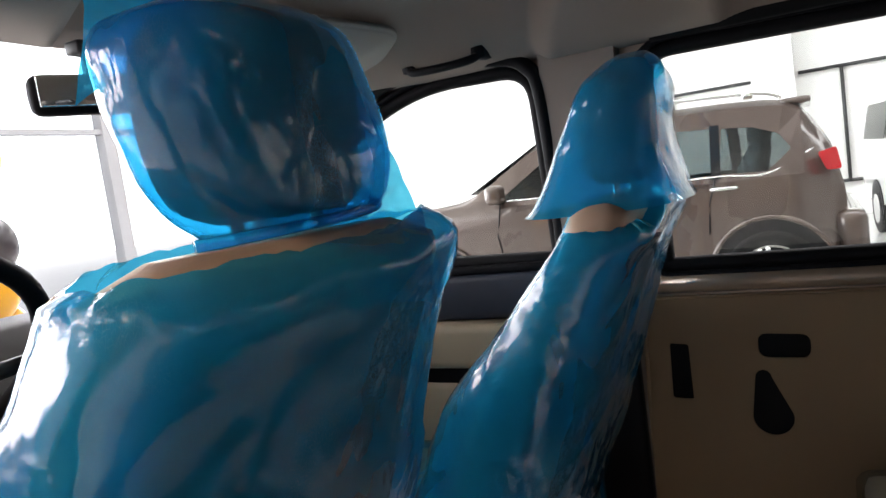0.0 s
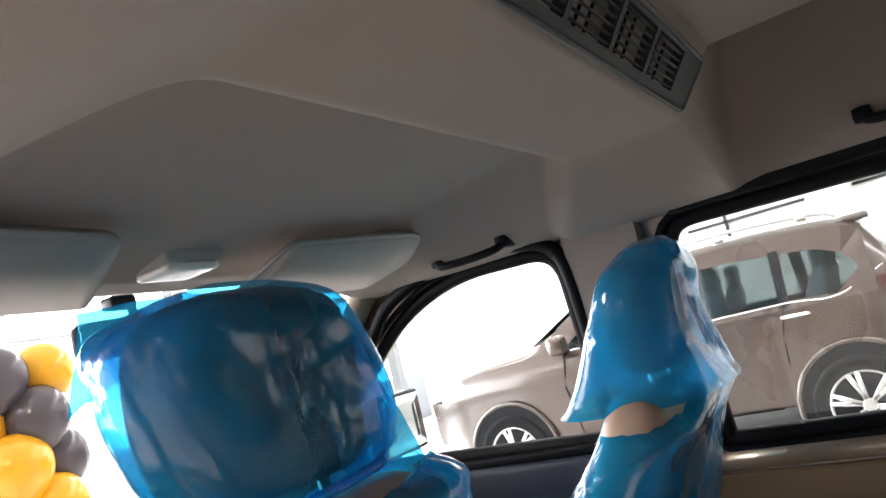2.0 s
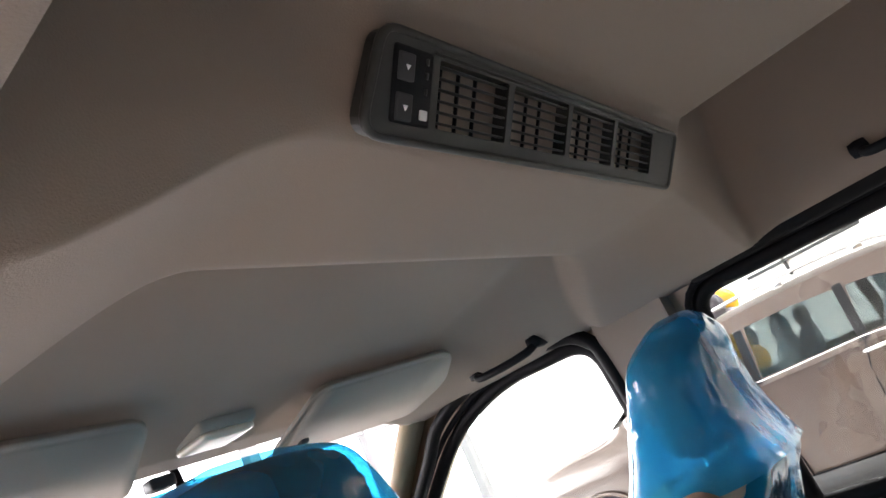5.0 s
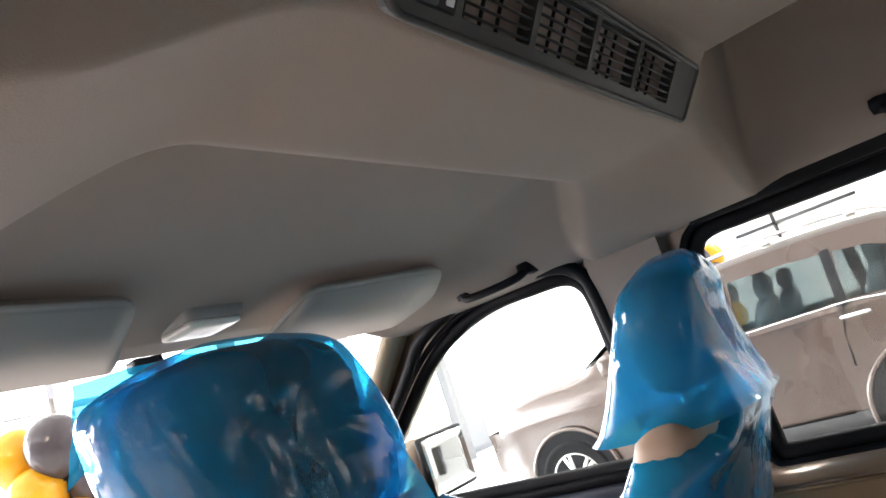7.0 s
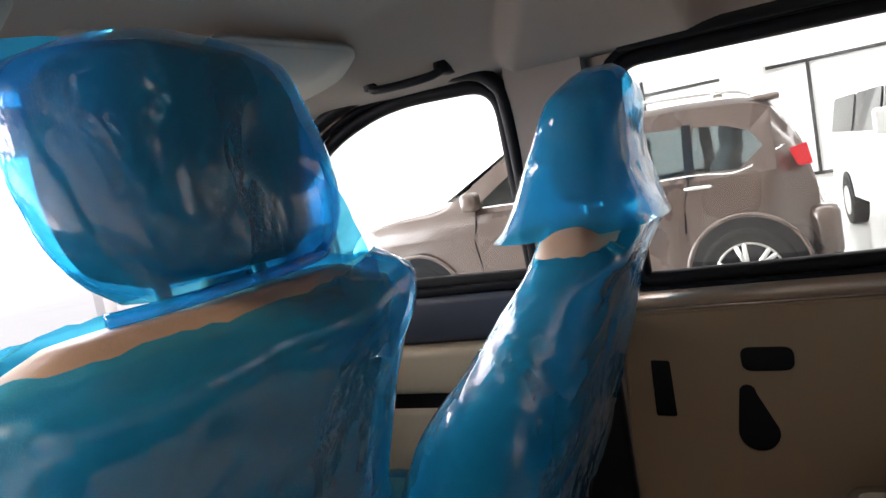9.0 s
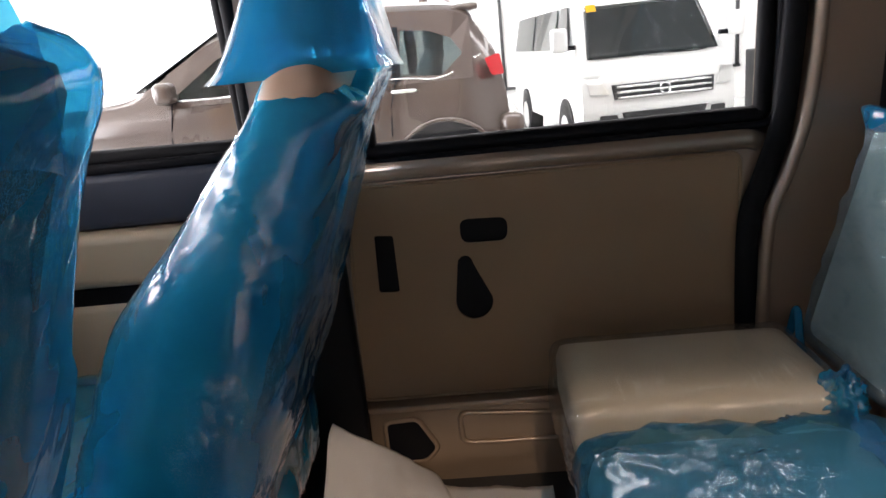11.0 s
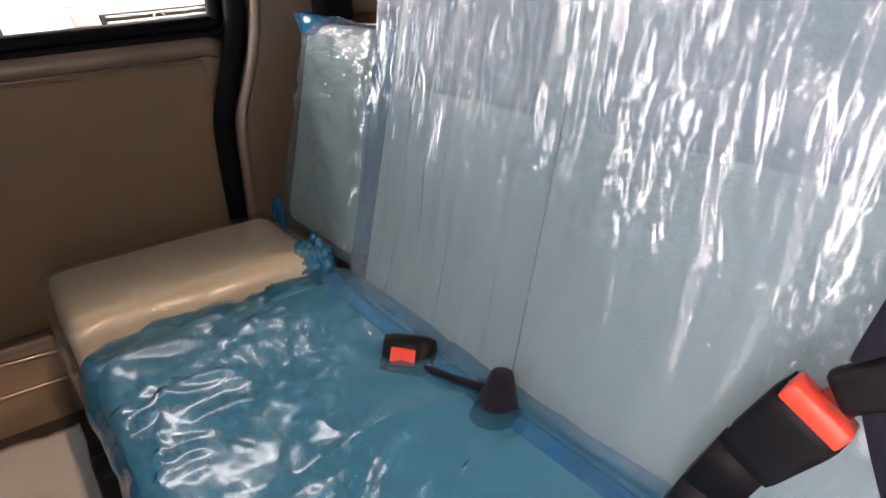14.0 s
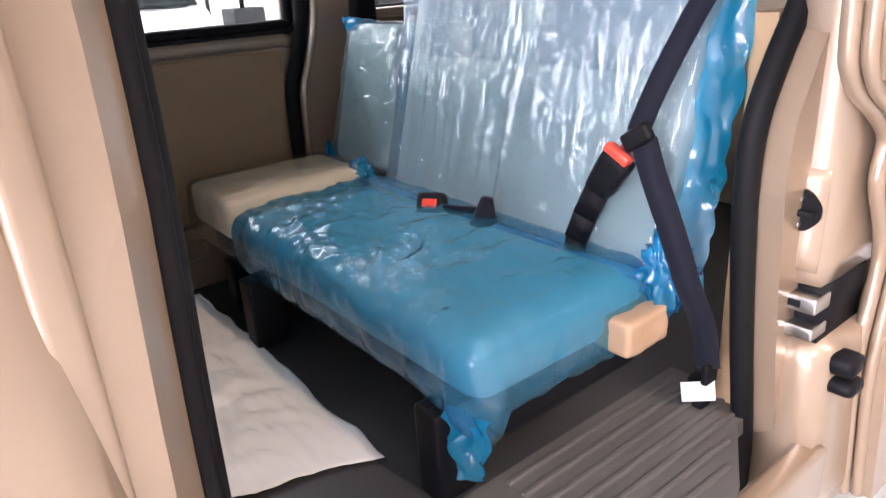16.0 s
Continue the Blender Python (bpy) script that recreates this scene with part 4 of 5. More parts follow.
# rear bench
FABRIC2 = material("grey_seat_insert", (0.27, 0.29, 0.29), 0.9, vary=0.05, grain=0.6, gscale=420, bump=0.5, spec=0.1)
bench = thing("bench_seat", "grey-green two-place bench in translucent blue plastic film", "bench seat")
part("cushion", padbox(-0.570, 0.285, -0.50, -0.085, 0.655, 0.768, 0.048, 0.020, None, 0.008), FABRIC, bench)
lean = Matrix.Translation((0, -0.475, 0.73)) @ Matrix.Rotation(radians(15), 4, "X")


def leaning(bm):
    bmesh.ops.transform(bm, matrix=lean, verts=bm.verts)
    return bm


def backwob(p, u, v):
    return Vector((0, 0.010 * math.cos((p.x + 0.17) * 7.8) * step(-0.05, 0.0, p.y), 0))


part("backrest", leaning(padbox(-0.585, 0.235, -0.11, 0.0, 0.0, 0.56, 0.04, 0.025, backwob)), FABRIC, bench)
part("backrest_insert", leaning(padbox(-0.555, -0.195, -0.03, 0.0015, 0.345, 0.545, 0.012, 0.03, backwob)), FABRIC2, bench, "darker grey upper fabric panel")
part("backrest_insert", leaning(padbox(-0.150, 0.205, -0.03, 0.0015, 0.345, 0.545, 0.012, 0.03, backwob)), FABRIC2, bench, "darker grey upper fabric panel")
for path in ([(-0.172, 0.009, 0.02), (-0.172, 0.009, 0.54)],):
    part("seam", leaning(tube(path, 0.002, 6)), FABRIC2, bench)


FOLDS_C = creased(3, 90, (-0.58, 0.29), (-0.50, -0.06), 0.11, 110, 0.005, 35)
FOLDS_B = creased(9, 120, (-0.60, 0.24), (0.85, 1.38), 0.19, 91, 0.007, 5, 0.0045)


def folds(p, u, v):
    """Gathers that run down the film from its tight upper edge."""
    f = 0.7 * nz(p.x * 1.0, 3.3, p.z * 0.10, 22) + 0.9 * (0.35 - abs(nz(p.x + 0.05 * p.z, 8.1, p.z * 0.12, 34)))
    k = 0.35 + 0.65 * step(0.85, 1.25, p.z)
    g = nz(p.x, p.y, p.z, 6)
    return Vector((0.003 * f, 0.006 * (1 + f) * k + 0.008 * (1 + g) + FOLDS_B(p.x, p.z), 0.004 * g))


cover = leaning(padbox(-0.598, 0.240, -0.12, 0.014, -0.02, 0.60, 0.04, 0.0055, backwob))
for vtx in cover.verts:
    vtx.co += folds(vtx.co, 0, 0)
part("backrest_cover", cover, PALE_FILM, bench, "pale crinkled translucent plastic film")


part("gather_band", leaning(padbox(-0.612, 0.252, -0.132, 0.026, 0.572, 0.622, 0.022, 0.009, crinkle(0.009, 22, 3))), BLUE_FILM, bench, "deep blue gathered film along the top")


def drape(p, u, v):
    """The loose cushion bag: creased along its front, slack below the front edge."""
    low = step(0.74, 0.62, p.z)
    front = step(-0.16, -0.07, p.y)
    d = 0.006 * nz(p.x, p.y * 0.5, p.z, 15) + 0.004 * nz(p.x * 0.6, p.y, p.z, 38)
    sag = low * (0.03 * nz(p.x * 1.0, 1.7, 0, 5) - 0.02)
    corner = low * front * step(-0.42, -0.56, p.x)
    d += FOLDS_C(p.x, p.y)
    d += 0.004 * (0.25 - abs(nz(p.x * 1.1 + 0.5 * p.y, p.y * 0.35, p.z, 13)))
    return Vector((d, d + 0.5 * sag * front, d + 0.8 * sag - 0.06 * corner))


part("cushion_cover", padbox(-0.584, 0.298, -0.515, -0.066, 0.632, 0.784, 0.046, 0.0085, drape, 0.008, ((2, -1),)), CYAN_FILM, bench, "crinkled translucent cyan plastic film")
part("corner_tail", sheet([(-0.60, -0.085, 0.66), (-0.50, -0.065, 0.66), (-0.545, -0.060, 0.545), (-0.585, -0.075, 0.555)], 18, 22, crinkle(0.012, 22, 4)), BLUE_FILM, bench, "deep blue gathered film tail")
part("crease_band", tube(smooth_path([(0.26, -0.465, 0.772), (0.15, -0.452, 0.772), (0.0, -0.447, 0.772), (-0.2, -0.447, 0.770), (-0.4, -0.450, 0.768), (-0.58, -0.462, 0.765)], 8), 0.016, 10, False, 0.6), BLUE_FILM, bench, "deep blue bunched film")
for lx in (-0.48, 0.20):
    part("leg", box(lx - 0.03, lx + 0.03, -0.13, -0.05, 0.47, 0.64, 0.008), BLACK, bench)
part("frame_rail", box(-0.56, 0.28, -0.48, -0.14, 0.585, 0.64, 0.01), BLACK, bench)
part("side_bracket", box(-0.645, -0.61, -0.60, -0.565, 0.47, 0.535, 0.006), BLACK, bench)
part("foam_block", padbox(-0.620, -0.548, -0.482, -0.368, 0.655, 0.720, 0.006, 0.009, crinkle(0.003, 26, 1)), CARTON, bench, "brown kraft wrapped hinge block")


def bunch(at, r, seed, n=26):
    """Film gathered into a knot."""
    def fn(u, v):
        w, h = 2 * math.pi * u, math.pi * v
        d = Vector((math.sin(h) * math.cos(w), math.sin(h) * math.sin(w), math.cos(h)))
        k = 0.75 + 0.6 * abs(nz(d.x + seed, d.y, d.z, 2.4)) + 0.25 * nz(d.x, d.y + seed, d.z, 6)
        return Vector(at) + Vector((d.x * r[0], d.y * r[1], d.z * r[2])) * k
    return surface(fn, n * 2, n, True)


part("film_knot", bunch((0.31, -0.462, 0.785), (0.034, 0.034, 0.04), 2.0), BLUE_FILM, bench, "knot of deep blue film")
part("film_knot", bunch((-0.60, -0.50, 0.765), (0.045, 0.05, 0.085), 5.0), BLUE_FILM, bench, "knot of deep blue film")
part("film_strip", sheet([(0.29, -0.455, 0.80), (0.255, -0.45, 0.80), (0.16, -0.435, 0.775), (0.20, -0.425, 0.775)], 14, 14, crinkle(0.008, 30, 3)), BLUE_FILM, bench, "knot of deep blue film")
part("side_skirt", sheet([(-0.60, -0.60, 1.30), (-0.645, -0.64, 1.30), (-0.645, -0.53, 0.74), (-0.60, -0.48, 0.74)], 20, 80, crinkle(0.007, 16, 7)), BLUE_FILM, bench, "loose deep blue film at the side of the backrest")

# narrow folding seat beside it
CREAM = material("cream_seat_vinyl", (0.74, 0.61, 0.43), 0.5, vary=0.05, gscale=300, bump=0.15)
jump = thing("jump_seat", "narrow beige folding seat in clear plastic film", "jump seat")
part("cushion", padbox(0.298, 0.545, -0.47, -0.078, 0.70, 0.803, 0.02, 0.02, None, 0.003), CREAM, jump)
part("backrest", leaning(padbox(0.275, 0.535, -0.085, -0.01, 0.06, 0.44, 0.03, 0.02)), FABRIC, jump, "grey-green padded backrest")
part("cushion_cover", padbox(0.285, 0.556, -0.48, -0.062, 0.66, 0.812, 0.032, 0.009, crinkle(0.005, 15, 6.0), 0.003), CLEAR_FILM, jump, "clear crinkled plastic film")
jc = leaning(padbox(0.267, 0.543, -0.093, -0.002, 0.045, 0.447, 0.032, 0.009))
for vtx in jc.verts:
    p = vtx.co
    vtx.co += Vector((0.002, 0.006, 0.003)) * (nz(p.x * 0.35, p.y, p.z, 26) + 0.6 * nz(p.x * 0.5 + 4, p.y, p.z, 60))
part("backrest_cover", jc, JUMP_FILM, jump, "pale translucent plastic film")
part("film_corner", leaning(padbox(0.475, 0.549, -0.10, 0.004, 0.415, 0.452, 0.014, 0.008, crinkle(0.009, 30, 8))), BLUE_FILM, jump, "deep blue film at the upper corner")
part("film_edge", leaning(tube(smooth_path([(0.545, 0.0, 0.05), (0.54, 0.004, 0.10), (0.48, 0.006, 0.045), (0.40, 0.012, 0.03), (0.30, 0.012, 0.03)], 6), 0.007, 8)), BLUE_FILM, jump, "deep blue film edge")
part("frame", box(0.32, 0.53, -0.44, -0.12, 0.60, 0.70, 0.01), BLACK, jump)
part("leg", box(0.40, 0.45, -0.16, -0.10, 0.47, 0.61, 0.006), BLACK, jump)
part("hinge_strap", ribbon(smooth_path([(0.29, -0.47, 0.735), (0.30, -0.42, 0.752), (0.285, -0.37, 0.748)], 6), (1, 0, 0), 0.035, 0.004), PAPER, jump, "pale grey paper strip")

# ---- seat belts ----
belt = thing("seat_belt", "black webbing lap and shoulder belt, buckled", "seat belt")
part("shoulder_strap", ribbon(smooth_path([(-0.690, -0.68, 1.52), (-0.665, -0.625, 1.39), (-0.624, -0.562, 1.26), (-0.599, -0.528, 1.19), (-0.572, -0.488, 1.095), (-0.560, -0.464, 1.035), (-0.556, -0.455, 1.01)], 8), lambda u: Vector((0.80, 0.30, 0.1)).lerp(Vector((0.80, 0.5, -0.2)), step(0.2, 0.72, u)), 0.036, 0.0025), WEBBING, belt)
part("lap_strap", ribbon(smooth_path([(-0.568, -0.455, 1.0), (-0.590, -0.455, 0.945), (-0.630, -0.455, 0.86), (-0.652, -0.480, 0.76), (-0.658, -0.521, 0.68), (-0.660, -0.55, 0.58)], 8), (0.8, 0.5, 0.1), 0.042, 0.0025), WEBBING, belt)
part("tongue", box(-0.027, 0.026, -0.010, 0.010, -0.016, 0.016, 0.008, 3, pose(-0.558, -0.451, 1.004, 8, 35, 10)), BLACK, belt)
part("tongue_blade", box(-0.012, 0.012, -0.002, 0.002, -0.020, 0.012, 0.001, 1, pose(-0.545, -0.450, 0.990, 0, -32, 8)), STEEL, belt)
part("anchor", box(-0.668, -0.655, -0.565, -0.535, 0.55, 0.59, 0.004), BLACK, belt)
buckle = thing("belt_buckle", "black buckle on a stiff stem with red button", "belt buckle")
STEM = [(-0.428, -0.452, 0.760, 0.017), (-0.436, -0.450, 0.80, 0.020), (-0.459, -0.446, 0.85, 0.022), (-0.486, -0.448, 0.907, 0.021)]
part("stem", merge(*[ribbon([a[:3], b[:3]], (0.85, 0.3, 0.35), 2 * (a[3] + b[3]) / 2, 0.015) for a, b in zip(STEM, STEM[1:])]), BLACK, buckle)
bm_b = padbox(-0.027, 0.027, -0.018, 0.018, -0.040, 0.040, 0.007, 0.012)
for v in bm_b.verts:
    v.co.x *= 1 + 2.2 * v.co.z
bmesh.ops.transform(bm_b, matrix=pose(-0.507, -0.450, 0.936, -4, -32, 8), verts=bm_b.verts)
part("housing", bm_b, BLACK, buckle)
part("button", box(-0.024, 0.024, -0.006, 0.0205, -0.008, 0.008, 0.003, 2, pose(-0.530, -0.447, 0.974, 10, -32, 8)), RED, buckle, "red press button")
small = thing("belt_buckle", "black lap belt buckle lying in the seat crease", "belt buckle")
SB = pose(-0.046, -0.414, 0.772, -58, 0, 35)
bm_b = padbox(-0.034, 0.034, -0.042, 0.042, -0.020, 0.020, 0.010, 0.012)
bmesh.ops.transform(bm_b, matrix=SB, verts=bm_b.verts)
part("housing", bm_b, BLACK, small)
part("button", box(-0.016, 0.018, -0.024, -0.002, 0.014, 0.0225, 0.003, 2, SB), RED, small, "red press button")
part("web", ribbon(smooth_path([(-0.09, -0.42, 0.785), (-0.13, -0.428, 0.788), (-0.18, -0.445, 0.79), (-0.22, -0.455, 0.778)], 6), (0.0, 0.5, 0.8), 0.030, 0.006), WEBBING, small)
part("web_boot", cyl((-0.195, -0.435, 0.765), (-0.198, -0.447, 0.830), 0.032, 14, 0.012, 0.004), WEBBING, small)

# ---- ceiling fixtures ----
VENTGREY = material("vent_grey_plastic", (0.032, 0.033, 0.031), 0.5, vary=0.08, gscale=600, bump=0.12)
vent = thing("air_vent", "dark grey ceiling air vent with four louvred outlets", "air vent")


def on_vent(bm):
    """From the vent's own plane (along, up, out of the wall) into the van; out is towards the rear and down."""
    for v in bm.verts:
        a, b, c = v.co
        a, b, c = -0.315 + (a + 0.315) * 0.929, b * 0.80, c + 0.012
        v.co = Vector((-0.03 + a, 0.0800 - 0.597 * b - 0.802 * c, 1.690 + 0.802 * b - 0.597 * c))
    bmesh.ops.recalc_face_normals(bm, faces=bm.faces[:])
    return bm


outer = rounded([(-0.315, -0.006), (0.318, -0.006), (0.325, 0.082), (-0.300, 0.086)], [0.022, 0.012, 0.012, 0.018])
cells = [(-0.232, -0.128), (-0.118, -0.008), (0.002, 0.112), (0.122, 0.238)]
holes = [rounded([(a, 0.010), (b, 0.010), (b, 0.072), (a, 0.072)], 0.003, 3) for a, b in cells]
part("bezel", on_vent(plate(outer, holes, lambda a, b, c: (a, b, c), 0.014)), VENTGREY, vent, smooth=False)
part("bezel_rim", on_vent(tube([(a, b, 0.013) for a, b in outer], 0.004, 8, True, 1, (0, 0, 1))), VENTGREY, vent)
# Black sheet laid over the headliner, its colour standing for the shaded duct.
part("recess", on_vent(box(-0.245, 0.25, 0.004, 0.078, -0.0095, -0.0085)), BLACK, vent, smooth=False)
LOUVRE = material("louvre_grey_plastic", (0.030, 0.030, 0.029), 0.4, vary=0.06, gscale=600, bump=0.08)
for a, b in cells:
    for k in range(6):
        h = 0.016 + k * 0.0102
        part("louvre", on_vent(box(a, b, h - 0.0010, h + 0.0010, 0.007, 0.0125, 0.0006, 1)), LOUVRE, vent)
    for k in range(3):
        m = lerp(a, b, (k + 1) / 4)
        part("vane", on_vent(box(m - 0.001, m + 0.001, 0.010, 0.072, -0.006, -0.003)), BLACK, vent)
part("bezel_divider", on_vent(box(-0.240, 0.246, 0.0745, 0.0775, 0.013, 0.016, 0.001, 1)), LOUVRE, vent)
pad = part("button_panel", on_vent(box(-0.288, -0.242, 0.008, 0.074, 0.012, 0.0165, 0.003)), BLACK, vent)
for h in (0.022, 0.056):
    part("button", on_vent(box(-0.285, -0.267, h - 0.012, h + 0.012, 0.015, 0.0185, 0.002)), CHAR, pad)
    part("button_mark", on_vent(cyl((-0.276, h, 0.018), (-0.276, h, 0.0192), 0.003, 3)), WHITE, pad, "small white arrow mark")
for h in (0.036, 0.050, 0.062):
    part("level_mark", on_vent(box(-0.253, -0.250, h, h + 0.006, 0.016, 0.0176)), LOUVRE, pad)
part("fan_mark", on_vent(box(-0.257, -0.248, 0.014, 0.023, 0.016, 0.0178, 0.001)), WHITE, pad, "small white fan mark")


def visor(s, corners, label):
    ob = thing("sun_visor", label, "sun visor", "sun visors")
    loop = rounded([(s * a, b) for a, b in corners], [0.03, 0.05, 0.04, 0.03, 0.02], 6)
    bm = plate(loop, [], lambda a, b, c: (a, b, 1.675 - 0.26 * (b - 0.60) + c), -0.018)
    bmesh.ops.bevel(bm, geom=[e for e in bm.edges if e.calc_face_angle(0) > 0.8], offset=0.006, segments=3, affect="EDGES")
    part("pad", bm, VISOR, ob)
    part("clip", box(s * 0.135 - 0.014, s * 0.125 + 0.014, 0.765, 0.795, 1.606, 1.624, 0.005), CHAR, ob)
    part("pivot", cyl((s * 0.455, 0.75, 1.625), (s * 0.455, 0.75, 1.665), 0.009, 12), CHAR, ob)
    return ob


visor(1, [(0.075, 0.63), (0.40, 0.60), (0.475, 0.70), (0.45, 0.81), (0.09, 0.82)], "beige padded passenger sun visor, folded up")
visor(-1, [(0.215, 0.61), (0.50, 0.59), (0.575, 0.68), (0.55, 0.775), (0.17, 0.785)], "beige padded driver sun visor, folded up")

dome = thing("dome_lamp", "cream plastic interior lamp between the visors", "interior lamp")
part("base", padbox(-0.075, 0.035, 0.73, 0.84, 1.660, 1.695, 0.016, 0.012), VISOR, dome)
part("lens", padbox(-0.065, 0.025, 0.74, 0.83, 1.650, 1.664, 0.006, 0.01), LENS, dome, "cream translucent lens")


def grab(y0, y1, x, z, label):
    ob = thing("grab_handle", label, "grab handle", "grab handles")
    part("bar", tube(smooth_path([(x + 0.010, y0, z), (x - 0.006, y0 - 0.018, z - 0.010), (x - 0.010, (y0 + y1) / 2, z - 0.013), (x - 0.006, y1 + 0.018, z - 0.010), (x + 0.010, y1, z)], 6), 0.0085, 10), BLACK, ob)
    for y in (y0, y1):
        part("mount", padbox(x - 0.002, x + 0.05, y - 0.015, y + 0.015, z - 0.009, z + 0.018, 0.007, 0.01), BLACK, ob)
    return ob


grab(0.675, 0.515, 0.530, 1.618, "charcoal grab handle over the front door")
grab(-0.135, -0.33, 0.565, 1.635, "charcoal grab handle over the sliding door")

# ---- steering wheel, mirrors ----
wheel = thing("steering_wheel", "black steering wheel behind the driver seat back", "steering wheel")
SW = pose(-0.36, 0.93, 1.225, -52, 0, 0)
rim = tube([(0.185 * math.cos(w), 0.185 * math.sin(w), 0) for w in np.linspace(0, 2 * math.pi, 48, endpoint=False)], 0.0145, 12, True)
bmesh.ops.transform(rim, matrix=SW, verts=rim.verts)
part("rim", rim, BLACK, wheel)
hub = padbox(-0.075, 0.075, -0.06, 0.05, -0.045, -0.005, 0.018, 0.02)
bmesh.ops.transform(hub, matrix=SW, verts=hub.verts)
part("hub", hub, CHAR, wheel)
for w in (0.1, 3.04, 4.71):
    sp = tube([(0.06 * math.cos(w), 0.06 * math.sin(w), -0.02), (0.18 * math.cos(w), 0.18 * math.sin(w), 0)], 0.015, 8, False, 0.6)
    bmesh.ops.transform(sp, matrix=SW, verts=sp.verts)
    part("spoke", sp, CHAR, wheel)
part("column", cyl(SW @ Vector((0, 0, -0.03)), SW @ Vector((0, 0, -0.22)), 0.04, 16), BLACK, wheel)

MIRROR = material("mirror_glass", (0.85, 0.87, 0.87), 0.03, metal=1.0, vary=0.01, bump=0.0)
rear = thing("rearview_mirror", "black inside rear-view mirror on the windscreen", "mirror")
RM = pose(0.0, 0.92, 1.590, -8, 0, -24)
shell_m = padbox(-0.11, 0.11, -0.012, 0.025, -0.032, 0.032, 0.018, 0.012)
bmesh.ops.transform(shell_m, matrix=RM, verts=shell_m.verts)
part("shell", shell_m, BLACK, rear)
part("stalk", cyl((0.0, 0.94, 1.60), (0.0, 0.955, 1.668), 0.008, 10), BLACK, rear)
part("glass", box(-0.098, 0.098, -0.016, -0.0115, -0.024, 0.024, 0.002, 2, RM), MIRROR, rear, "mirror glass")

doorm = thing("door_mirror", "champagne door mirror with mirror glass", "mirror")
part("shell", padbox(0.775, 0.99, 1.145, 1.225, 1.175, 1.355, 0.035, 0.02), PAINT, doorm)
part("bezel", padbox(0.780, 0.985, 1.135, 1.152, 1.180, 1.350, 0.008, 0.02), BLACK, doorm)
part("glass", padbox(0.790, 0.975, 1.130, 1.1365, 1.190, 1.340, 0.003, 0.03), MIRROR, doorm, "mirror glass")
part("arm", tube([(0.70, 1.20, 1.20), (0.79, 1.20, 1.215)], 0.022, 10), BLACK, doorm)

# ---- loose things in the van ----
def crumple(p, u, v):
    e = (1 - math.cos(2 * math.pi * u)) * (1 - math.cos(2 * math.pi * v)) / 4
    k = abs(nz(p.x * 1.3, p.y, 2.0, 9)) + 0.5 * abs(nz(p.x, p.y * 1.4, 6.0, 22))
    return Vector((0.012 * nz(p.x, p.y, 4, 12), 0.012 * nz(p.x, p.y, 9, 12), 0.004 + 0.030 * k * (0.35 + 0.65 * e)))


def paper(corners, label, seed=0):
    bm = sheet([(x, y, 0.471) for x, y in corners], 60, 60, lambda p, u, v: crumple(p + Vector((seed, 0, 0)), u, v))
    return tagged(part("floor_paper", shell(bm, 0.0012), PAPER), label, "floor paper", "floor papers")


paper([(-0.34, -0.05), (-0.25, 0.24), (0.62, 0.26), (0.58, -0.06)], "crumpled white protective paper on the van floor")
lifted = sheet([(0.60, 0.36, 0.475), (0.40, 0.40, 0.475), (0.50, 0.12, 0.478), (0.625, 0.16, 0.478)], 30, 30, lambda p, u, v: crumple(p, u, v) + Vector((0, 0, 0.16 * (1 - v) * step(0.75, 0.0, u))))
tagged(part("floor_paper", shell(lifted, 0.0012), PAPER), "white protective paper with a raised corner on the floor", "floor paper", "floor papers")
tag = tagged(part("paper_tag", box(-0.030, 0.030, -0.0006, 0.0006, -0.028, 0.028, 0, 1, pose(-0.642, -0.555, 0.520, -18, 8, 38)), WHITE, smooth=False), "white square paper tag on the seat bracket", "paper tag")

# ribbed step inside the open doorway
ribs = tagged(thing("step_mat", "ribbed dark grey plastic step in the doorway", "step mat"), kind="structure")
MATGREY = material("worn_grey_mat", (0.095, 0.09, 0.085), 0.5, vary=0.18, vscale=6, grain=0.2, gscale=250, bump=0.15)
part("mat", plate([(-0.712, -0.655), (-0.712, -0.575), (-0.80, -0.43), (-0.80, 0.31), (-0.52, 0.31), (-0.52, -0.655)], [], lambda a, b, c: (a, b, 0.440 + c), 0.036), MATGREY, ribs, smooth=False)
for k in range(7):
    part("rib", box(-0.770 + k * 0.036, -0.758 + k * 0.036, -0.62 + 1.55 * max(-0.70 - (-0.770 + k * 0.036), 0) + (0.05 if k < 2 else 0), -0.16, 0.474, 0.482, 0.003), MATGREY, ribs)

# ---- door jamb fittings and the slid-back door ----
part("jamb_face", padbox(-0.800, -0.700, -0.95, -0.625, 0.750, 1.60, 0.014, 0.05), PAINT, jamb)
part("jamb_lower", padbox(-0.828, -0.705, -0.95, -0.625, 0.25, 0.654, 0.022, 0.05), PAINT, jamb)
part("jamb_pressing", padbox(-0.790, -0.708, -0.66, -0.619, 0.775, 0.955, 0.012, 0.03), PAINT, jamb)
part("lock_recess", plate(rounded([(-0.722, 0.850), (-0.722, 0.918), (-0.765, 0.918), (-0.785, 0.895), (-0.785, 0.872), (-0.765, 0.850)], 0.012), [], lambda a, b, c: (a, -0.613 - c, b), 0.006), BLACK, jamb, smooth=False)
for z in (0.862, 0.905):
    part("lock_bolt", cyl((-0.750, -0.615, z), (-0.750, -0.606, z), 0.007, 12, None, 0.002), STEEL, jamb)
part("lock_tooth", box(-0.780, -0.735, -0.620, -0.600, 0.877, 0.888, 0.003), BLACK, jamb)
